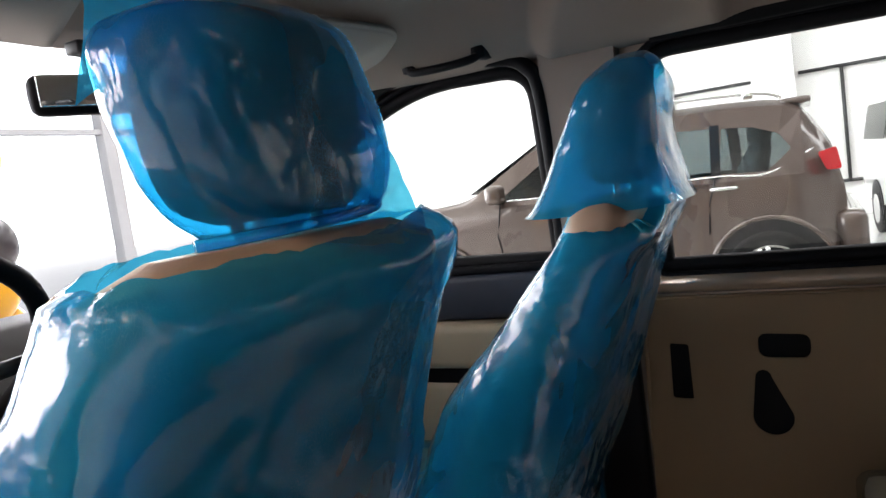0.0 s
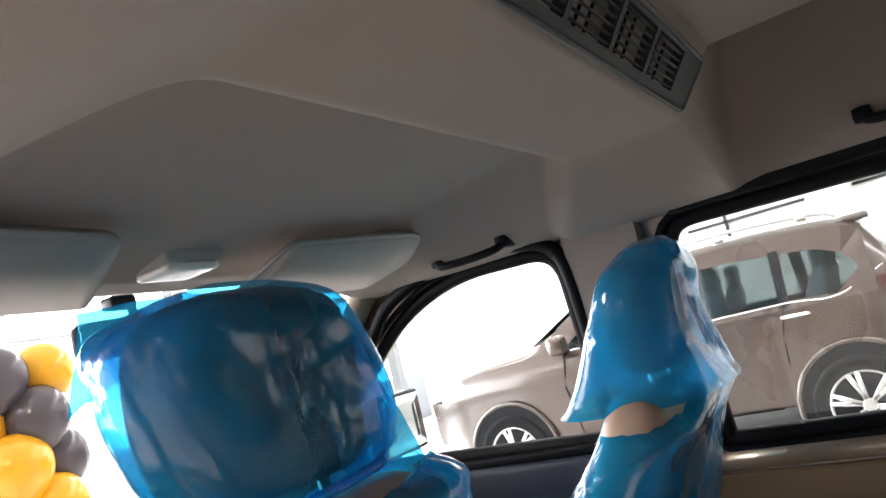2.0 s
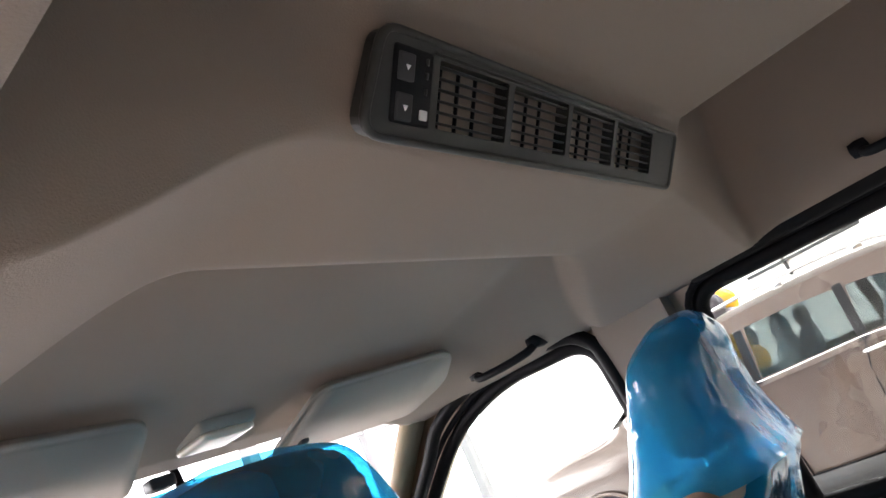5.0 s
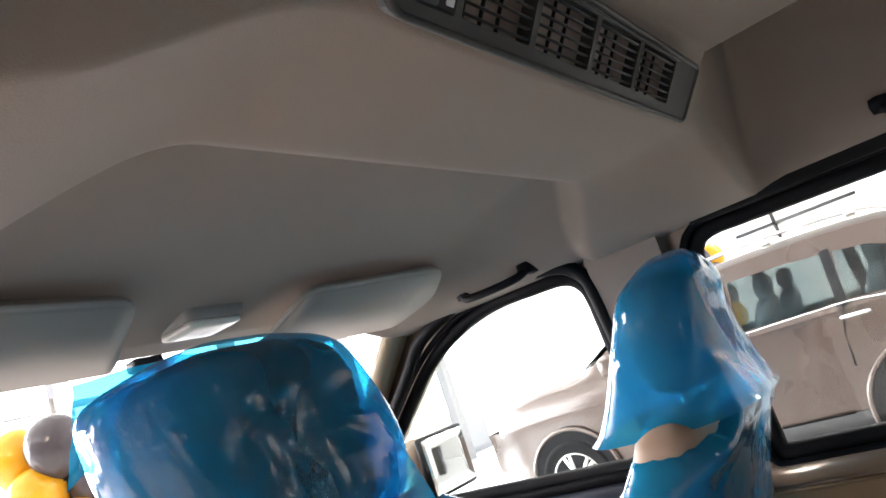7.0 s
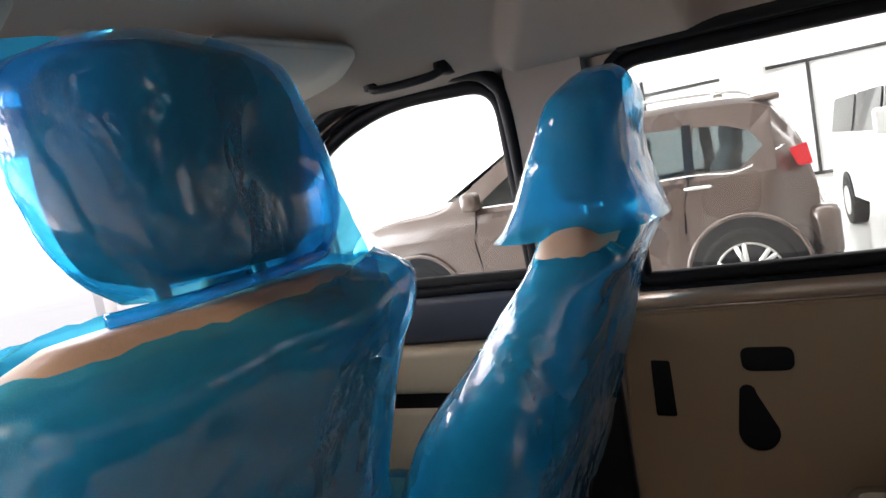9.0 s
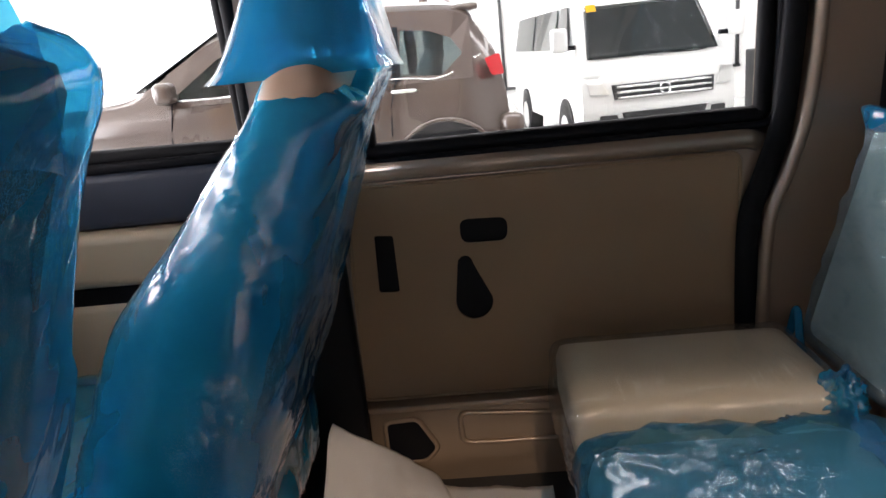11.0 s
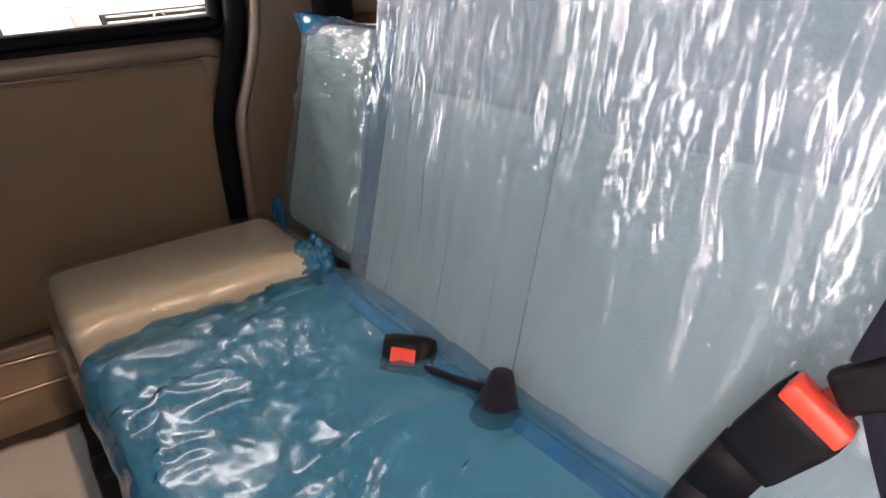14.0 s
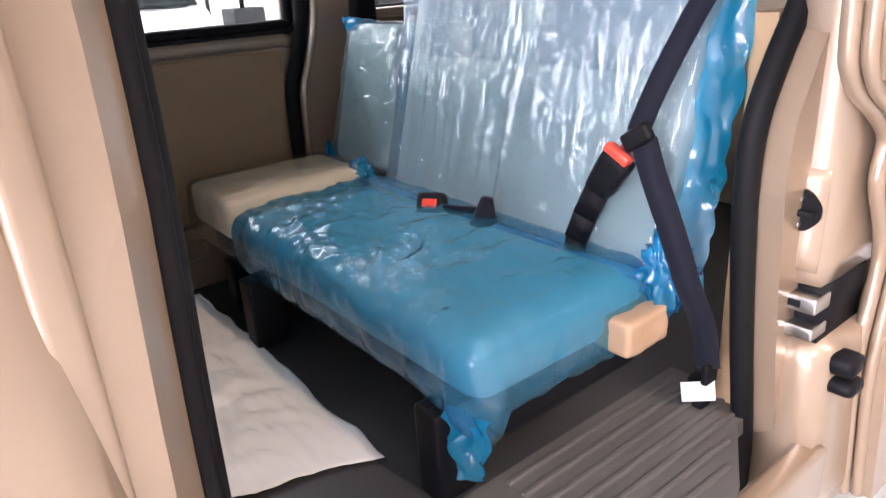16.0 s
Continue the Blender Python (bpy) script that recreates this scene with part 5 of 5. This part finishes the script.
part("guide_rail", box(-0.800, -0.700, -0.665, -0.612, 0.712, 0.740, 0.004), STEEL, jamb, "bare steel guide rail")
part("guide_rail", box(-0.800, -0.702, -0.665, -0.612, 0.664, 0.686, 0.004), STEEL, jamb, "bare steel guide rail")
# Black block and plate colour in the shade of the rail slot and notch.
part("rail_slot_shade", box(-0.797, -0.705, -0.80, -0.640, 0.650, 0.752), BLACK, jamb)
part("rail_notch_shade", box(-0.775, -0.745, -0.614, -0.610, 0.720, 0.732, 0.001), BLACK, jamb)

sdoor = tagged(thing("sliding_door", "champagne painted sliding door, slid open", "door"), kind="structure")
EDGE = [(-0.50, 1.62), (-0.528, 1.20), (-0.560, 1.10), (-0.655, 1.04), (-0.715, 0.99), (-0.712, 0.92), (-0.765, 0.83), (-0.785, 0.76), (-0.770, 0.62), (-0.77, 0.52), (-0.80, 0.36), (-0.82, 0.25)]
rim_pts = smooth_path([(-0.82, a, b) for a, b in EDGE], 6)
part("edge_bead", tube(rim_pts, 0.013, 10, False, 1, (1, 0, 0)), PAINT, sdoor)
part("edge_flange", tube([p + Vector((-0.022, -0.012, 0)) for p in rim_pts], 0.011, 10, False, 1, (1, 0, 0)), PAINT, sdoor)
part("skin", plate(EDGE + [(-1.75, 0.25), (-1.75, 1.62)], [], lambda a, b, c: (-0.835 - c, a - 0.012, b), 0.035), PAINT, sdoor, smooth=False)
part("bracket", padbox(-0.865, -0.812, -0.70, -0.645, 0.562, 0.590, 0.012, 0.012), BLACK, sdoor)
part("bracket", padbox(-0.860, -0.803, -0.70, -0.645, 0.597, 0.634, 0.012, 0.012), BLACK, sdoor)
part("roller", cyl((-0.82, -0.655, 0.592), (-0.780, -0.655, 0.592), 0.012, 14, None, 0.003), BLACK, sdoor)

# ---- SUV ----
SUVP = material("bronze_car_paint", (0.08, 0.053, 0.043), 0.28, metal=0.3, vary=0.04, vscale=2, gscale=900, bump=0.0, coat=1.0)
CHROME = material("chrome", (0.8, 0.8, 0.8), 0.08, metal=1.0, vary=0.02, bump=0.0)
TAIL = material("red_lamp_glass", (0.55, 0.015, 0.02), 0.1, vary=0.1, bump=0.0)
SX = 4.80
TOP = [(-0.24, 0.95), (-0.20, 1.22), (-0.06, 1.50), (0.05, 1.63), (0.35, 1.685), (0.9, 1.71), (1.5, 1.70), (2.0, 1.63), (2.45, 1.36), (2.72, 1.205), (3.2, 1.15), (3.7, 1.04), (3.95, 0.85), (4.02, 0.62)]
LOW = [(-0.24, 0.42), (0.0, 0.36), (2.0, 0.30), (3.6, 0.34), (4.02, 0.45)]


def suv_section(y):
    top, low = table(TOP, y)[0], table(LOW, y)[0]
    belt = min(1.12, top - 0.03)
    end = 0.16 * (1 - step(-0.24, 0.10, y)) + 0.30 * step(3.45, 4.02, y)
    green = max(top - belt, 0.0)
    pts = [(0.10, low), (0.03, low + 0.06), (0.0, 0.62), (0.015, 0.80), (-0.005, 0.90), (0.03, belt)]
    pts += [(0.03 + 0.30 * green, belt + green * 0.55), (0.05 + 0.36 * green, belt + green * 0.86), (0.14 + 0.36 * green, top - 0.01), (0.45 + end * 0.5, top), (0.93, top + 0.012)]
    return [(SX + end + a, y, z) for a, z in pts]


ys = sorted(set([round(v, 3) for v in np.linspace(-0.24, 4.02, 66)] + [-0.235, 4.015]))
suv = thing("suv_car", "bronze metallic SUV parked beside the van", "car")
bm = bmesh.new()
cols = []
for y in ys:
    half = suv_section(y)
    far = [(2 * (SX + 0.93) - x, yy, z) for x, yy, z in half[:-1]][::-1]
    cols.append([bm.verts.new(p) for p in half + far])
for y, A, B in zip(ys, cols, cols[1:]):
    for k in range(len(A) - 1):
        if 0.03 < y < 2.28 and k in (5, 6, 13, 14):
            continue
        bm.faces.new((A[k], B[k], B[k + 1], A[k + 1]))
bm.faces.new(cols[0])
bm.faces.new(cols[-1][::-1])
bmesh.ops.recalc_face_normals(bm, faces=bm.faces[:])
body = sharpen(part("body", bm, SUVP, suv), 40)


def suv_x(y, z):
    top = table(TOP, y)[0]
    belt = min(1.12, top - 0.03)
    green = max(top - belt, 0.001)
    t = (z - belt) / green
    end = 0.16 * (1 - step(-0.24, 0.10, y)) + 0.30 * step(3.45, 4.02, y)
    return SX + end + (0.03 + 0.30 * green * t / 0.55 if t < 0.55 else 0.03 + 0.30 * green + (0.02 + 0.06 * green) * (t - 0.55) / 0.31)


CARGLASS = pane("car_glass", (0.32, 0.36, 0.36))
WRAP = material("wrapped_seat_film", (0.50, 0.66, 0.74), 0.22, vary=0.45, vscale=9, grain=0.3, gscale=60, bump=0.9, coat=0.5)
GLASSES = [rounded([(0.08, 1.285), (0.16, 1.405), (0.33, 1.475), (0.55, 1.50), (0.58, 1.16), (0.25, 1.14)], 0.02),
           rounded([(0.62, 1.155), (0.60, 1.505), (0.95, 1.53), (1.32, 1.535), (1.34, 1.15)], 0.015),
           rounded([(1.42, 1.15), (1.40, 1.535), (1.75, 1.515), (2.00, 1.44), (2.34, 1.19), (2.32, 1.16)], 0.015)]
HOUSE = [(y, 1.10) for y in np.linspace(0.01, 2.42, 12)] + [(y, 1.12 + 0.90 * (table(TOP, y)[0] - 1.12)) for y in np.linspace(2.42, 0.01, 24)]
part("window_surround", plate(HOUSE, GLASSES, lambda a, b, c: (suv_x(a, b) - 0.012 + c, a, b), 0.012), SUVP, suv, smooth=False)
far_x = 2 * (SX + 0.93)
for loop in GLASSES:
    glass = part("side_window", plate(loop, [], lambda a, b, c: (suv_x(a, b) - 0.004 + c, a, b), 0.005), CARGLASS, suv, "clear tinted side glass", smooth=False)
    glass.visible_shadow = False
for y in (0.60, 1.38):
    part("door_post", plate([(y - 0.035, 1.12), (y - 0.035, 1.53), (y + 0.035, 1.53), (y + 0.035, 1.12)], [], lambda a, b, c: (suv_x(a, b) - 0.017 + c, a, b), 0.008), BLACK, suv, smooth=False)
    part("far_post", plate([(y - 0.05, 1.10), (y - 0.05, 1.62), (y + 0.05, 1.62), (y + 0.05, 1.10)], [], lambda a, b, c: (far_x - suv_x(a, b) - c, a, b), 0.03), BLACK, suv, smooth=False)
part("cabin_floor", box(SX + 0.10, far_x - SX - 0.10, 0.0, 2.3, 0.70, 0.76, 0.01), CHAR, suv)
for y in (0.38, 1.18):
    for x in (0.42, 0.98, 1.42) if y < 1 else (0.45, 1.40):
        back = [(0.74, SX + x, y + 0.10, 0.22, 0.09), (1.10, SX + x, y + 0.02, 0.23, 0.09), (1.30, SX + x, y - 0.04, 0.19, 0.07), (1.33, SX + x, y - 0.05, 0.09, 0.05), (1.40, SX + x, y - 0.05, 0.13, 0.06), (1.50, SX + x, y - 0.06, 0.11, 0.05), (1.52, SX + x, y - 0.06, 0.05, 0.02)]
        part("wrapped_seat", capped(pillow(back, 32, 30, 3.0, 0.0, crinkle(0.010, 12, y + x))), WRAP, suv, "car seat in pale blue film")
chrome = smooth_path([(suv_x(a, b) - 0.012, a, b) for a, b in ((-0.06, 1.265), (0.25, 1.125), (0.6, 1.143), (1.4, 1.135), (2.35, 1.15))], 6)
part("window_trim", tube(chrome, 0.008, 8), CHROME, suv)
part("roof_rail", tube(smooth_path([(SX + 0.27, 0.12, 1.665), (SX + 0.27, 0.3, 1.725), (SX + 0.27, 1.0, 1.765), (SX + 0.27, 1.7, 1.74), (SX + 0.27, 1.85, 1.68)], 8), 0.016, 8), CHROME, suv)
for y in (0.35, 0.95, 1.6):
    part("rail_foot", box(SX + 0.255, SX + 0.285, y - 0.04, y + 0.04, 1.685, 1.73, 0.008), CHROME, suv)
for y in (0.55, 1.52):
    part("door_handle", tube(smooth_path([(SX + 0.03, y - 0.10, 1.045), (SX - 0.02, y - 0.07, 1.05), (SX - 0.022, y + 0.07, 1.052), (SX + 0.03, y + 0.10, 1.05)], 6), 0.015, 8), CHROME, suv)
for loop in ([(0.60, 1.14), (0.66, 0.95), (0.68, 0.72)], [(1.38, 1.14), (1.39, 0.80), (1.36, 0.42)], [(2.36, 1.14), (2.42, 0.85), (2.36, 0.45), (1.36, 0.42), (0.80, 0.42)]):
    part("door_gap", tube([(SX + 0.004, a, b) for a, b in loop], 0.006, 6, False, 1, (1, 0, 0)), BLACK, suv)
part("sill_cladding", padbox(SX - 0.01, SX + 0.10, 0.66, 2.62, 0.27, 0.42, 0.03, 0.06), CHAR, suv)
part("rear_bumper", padbox(SX + 0.10, SX + 1.70, -0.36, -0.16, 0.40, 0.80, 0.06, 0.06), SUVP, suv)
part("tail_lamp", plate(rounded([(-0.225, 1.10), (-0.20, 1.26), (-0.08, 1.23), (-0.13, 1.10)], 0.02), [], lambda a, b, c: (SX + 0.13 - (a + 0.225) * 0.55 - 0.05 * step(1.2, 1.0, b) + c - 0.02, a, b), 0.06), TAIL, suv, "red tail lamp", smooth=False)
part("spoiler", padbox(SX + 0.30, SX + 1.56, -0.07, 0.14, 1.60, 1.655, 0.02, 0.05), SUVP, suv)
part("windscreen", plate([(0.36, 0), (1.50, 0), (1.72, 1), (0.14, 1)], [], lambda a, b, c: (SX + a, lerp(2.02, 2.68, b) + 0.012, lerp(1.635, 1.235, b) + c), 0.01), SMOKE, suv, smooth=False)
part("mirror_shell", padbox(SX - 0.20, SX - 0.02, 2.28, 2.42, 1.14, 1.30, 0.045, 0.02), SUVP, suv)
part("mirror_arm", box(SX - 0.05, SX + 0.06, 2.33, 2.40, 1.13, 1.17, 0.01), BLACK, suv)


def car_wheel(parent, x, y, r, out, spokes=6):
    """A tyre with a light-alloy rim whose face looks towards out along x."""
    prof_t = [(0.64, 0.0), (0.74, 0.004), (0.90, -0.008), (0.985, 0.02), (1.0, 0.06), (1.0, 0.17), (0.97, 0.21), (0.64, 0.23)]
    def fn(u, v):
        i = min(int(v * (len(prof_t) - 1)), len(prof_t) - 2)
        t = v * (len(prof_t) - 1) - i
        rr, dd = lerp(prof_t[i][0], prof_t[i + 1][0], t) * r, lerp(prof_t[i][1], prof_t[i + 1][1], t)
        w = 2 * math.pi * u
        return (x - out * dd, y + rr * math.cos(w), r + rr * math.sin(w))
    tyre = part("tyre", surface(fn, 48, 14, True), RUBBER, parent)
    part("rim", merge(tube([(x - out * 0.01, y + 0.64 * r * math.cos(w), r + 0.64 * r * math.sin(w)) for w in np.linspace(0, 2 * math.pi, 40, endpoint=False)], 0.012, 8, True, 1, (1, 0, 0)), cyl((x - out * 0.13, y, r), (x - out * 0.10, y, r), 0.62 * r, 32)), STEEL, tyre)
    for k in range(spokes):
        w = 2 * math.pi * k / spokes + 0.3
        for d in (-0.13, 0.13):
            part("spoke", tube([(x - out * 0.012, y + 0.12 * r * math.cos(w), r + 0.12 * r * math.sin(w)), (x - out * 0.012, y + 0.63 * r * math.cos(w + d), r + 0.63 * r * math.sin(w + d))], 0.022, 6, False, 0.7, (1, 0, 0)), ALLOY, tyre)
    part("hub_cap", cyl((x - out * 0.03, y, r), (x + out * 0.002, y, r), 0.13 * r, 16, None, 0.006), ALLOY, tyre)


ALLOY = material("light_alloy", (0.62, 0.62, 0.61), 0.3, metal=0.9, vary=0.04, bump=0.02)
for y in (0.27, 3.03):
    arch = [(y + 0.425 * math.cos(w), 0.385 + 0.425 * math.sin(w)) for w in np.linspace(-0.25, math.pi + 0.25, 26)]
    part("wheel_well", plate(arch, [], lambda a, b, c: (SX - 0.014 + c, a, b), 0.08), BLACK, suv, smooth=False)
    part("arch_lip", tube([(SX - 0.012, a, b) for a, b in arch], 0.018, 8, False, 1, (1, 0, 0)), SUVP, suv)
    car_wheel(suv, SX - 0.02, y, 0.365, -1)

# ---- white van ----
VANW = material("white_car_paint", (0.80, 0.80, 0.79), 0.25, vary=0.02, vscale=2, bump=0.0, coat=1.0)
van = thing("white_van", "white passenger van parked nose towards the aisle", "van")
VX, VY = 6.35, -1.90
FRONT = [(0.10, 0.40), (0.02, 0.48), (0.0, 0.70), (0.04, 0.92), (0.14, 1.07), (0.24, 1.13), (0.66, 1.74), (0.82, 1.91), (1.2, 2.0), (4.5, 2.0), (4.62, 1.85), (4.68, 0.9), (4.6, 0.42)]


def van_half(z):
    return 0.83 - 0.12 * step(1.15, 2.0, z)


loop = FRONT
bm = bmesh.new()
rows = []
for s in np.linspace(-1, 1, 17):
    k = 0.16 * abs(s) ** 3.5
    rows.append([bm.verts.new((VX + a + (k if a < 2.3 else -k * 0.5), VY + s * van_half(b), b - 0.06 * abs(s) ** 4 * step(1.7, 2.0, b))) for a, b in loop])
for A, B in zip(rows, rows[1:]):
    for i in range(len(loop)):
        j = (i + 1) % len(loop)
        bm.faces.new((A[i], A[j], B[j], B[i]))
bm.faces.new(rows[0])
bm.faces.new(rows[-1][::-1])
bmesh.ops.recalc_face_normals(bm, faces=bm.faces[:])
sharpen(part("body", bm, VANW, van), 45)


def van_front(a, b, c):
    """On the sloping nose: a across, b the height."""
    x = np.interp(b, [p[1] for p in FRONT[1:9]], [p[0] for p in FRONT[1:9]])
    return (VX + x + 0.16 * abs(a / van_half(b)) ** 3.5 - 0.03 + c, VY + a, b)


def nose_patch(half0, half1, z0, z1, inner0=None, inner1=None):
    """A piece that follows the curved nose; its half widths at foot and top, or from inner to outer on one side."""
    def fn(u, v):
        b0, b1 = (-half0 if inner0 is None else inner0), (-half1 if inner1 is None else inner1)
        return Vector(van_front(lerp(lerp(b0, b1, v), lerp(half0, half1, v), u), lerp(z0, z1, v), 0.012))
    return shell(surface(fn, 24, 10), 0.006)


part("windscreen", nose_patch(0.72, 0.64, 1.16, 1.71), SMOKE, van)
for zb in (0.755, 0.81, 0.865):
    part("grille_bar", merge(tube([van_front(a, zb, -0.008) for a in np.linspace(-0.50, 0.50, 14)], 0.015, 8)), CHROME, van)
part("grille", nose_patch(0.53, 0.55, 0.735, 0.89), CHAR, van)
part("badge", tube([van_front(0.055 * math.cos(w), 0.812 + 0.055 * math.sin(w), -0.018) for w in np.linspace(0, 2 * math.pi, 24, endpoint=False)], 0.011, 8, True, 1, (1, 0, 0)), CHROME, van)
for s in (-1, 1):
    part("headlamp", nose_patch(s * 0.76, s * 0.79, 0.79, 0.98, s * 0.57, s * 0.66), ALLOY, van, "clear headlamp")
    part("fog_lamp", plate(rounded([(s * 0.50, 0.50), (s * 0.68, 0.50), (s * 0.68, 0.58), (s * 0.50, 0.58)], 0.02), [], van_front, 0.006), CHAR, van, smooth=False)
    part("door_mirror", padbox(VX + 0.42, VX + 0.56, VY + s * 0.98 - 0.09, VY + s * 0.98 + 0.09, 1.26, 1.52, 0.04, 0.03), VANW, van)
    part("mirror_arm", box(VX + 0.46, VX + 0.52, VY + min(s * 0.80, s * 0.92), VY + max(s * 0.80, s * 0.92), 1.28, 1.33, 0.01), BLACK, van)
part("air_intake", nose_patch(0.42, 0.46, 0.50, 0.60), CHAR, van)
part("wiper", tube([van_front(a, 1.18 + 0.03 * math.sin(a * 4), -0.015) for a in np.linspace(-0.55, 0.1, 8)], 0.007, 6), BLACK, van)
for a0, a1 in ((0.78, 1.35), (1.50, 2.75), (2.90, 4.30)):
    part("side_window", plate(rounded([(a0, 1.28), (a0 + (0.22 if a0 < 1 else 0), 1.75), (a1, 1.75), (a1, 1.28)], 0.04), [], lambda a, b, c: (VX + a, VY + van_half(b) + 0.010 - c, b), 0.008), SMOKE, van, "smoked side glass", smooth=False)
for a0 in (0.95, 3.55):
    t = [(VX + a0 + 0.37 * math.cos(w), 0.36 + 0.37 * math.sin(w)) for w in np.linspace(-0.2, math.pi + 0.2, 22)]
    part("wheel_well", plate(t, [], lambda a, b, c: (a, VY + 0.845 - c, b), 0.05), BLACK, van, smooth=False)
    for s in (-1, 1):
        part("wheel", cyl((VX + a0, VY + s * 0.66, 0.335), (VX + a0, VY + s * 0.855, 0.335), 0.335, 32, None, 0.02), RUBBER, van)
        part("hub_cap", cyl((VX + a0, VY + s * 0.85, 0.335), (VX + a0, VY + s * 0.862, 0.335), 0.20, 20, None, 0.004), ALLOY, van)
part("paper_sticker", plate([(-0.62, 1.66), (-0.52, 1.66), (-0.52, 1.735), (-0.62, 1.735)], [], lambda a, b, c: (van_front(-a, b, c)[0] - 0.006, VY - a, b), 0.002), YELLOW, van, "yellow paper sticker", smooth=False)
# the compact van stands a little askew
askew = Matrix.Translation((6.36, -1.825, 0)) @ Matrix.Rotation(0.099, 4, "Z") @ Matrix.Scale(0.925, 4) @ Matrix.Translation((-VX, -VY, 0))
for ob in van.children:
    ob.data.transform(askew)

# ---- balloons ----
def balloon(at, r, mat, label):
    def fn(u, v):
        w, h = 2 * math.pi * u, math.pi * v
        k = 1 + 0.16 * max(-math.cos(h), 0) ** 3
        return (at[0] + r * math.sin(h) * math.cos(w), at[1] + r * math.sin(h) * math.sin(w), at[2] + r * 1.05 * math.cos(h) * k)
    ob = thing("balloon", label, "balloon", "balloon columns")
    part("skin", surface(fn, 28, 18, True), mat, ob)
    part("knot", cyl((at[0], at[1], at[2] - r * 1.20), (at[0], at[1], at[2] - r * 1.28), r * 0.05, 8, r * 0.11), mat, ob)


def column(x, y, z0, z1, r, seed):
    rnd = random.Random(seed)
    z, k = z0, 0
    tagged(part("balloon_pole", cyl((x, y, 0), (x, y, z1 + 0.05), 0.015, 10), STEEL), "thin steel pole of a balloon column", "pole")
    while z < z1:
        for q in range(4):
            w = math.pi / 2 * q + k * 0.7
            dark = (q + k) % 2 == 0
            balloon((x + r * 1.25 * math.cos(w), y + r * 1.25 * math.sin(w), z), r * rnd.uniform(0.92, 1.05), DARKB if dark else YELLOW, "dark grey latex balloon in a tall column" if dark else "orange-yellow latex balloon in a tall column")
        z += r * 1.45
        k += 1


column(0.85, 3.28, 0.60, 1.95, 0.135, 1)
column(8.0, 2.36, 1.2, 2.1, 0.17, 2)
column(9.0, -6.85, 0.2, 0.62, 0.17, 3)
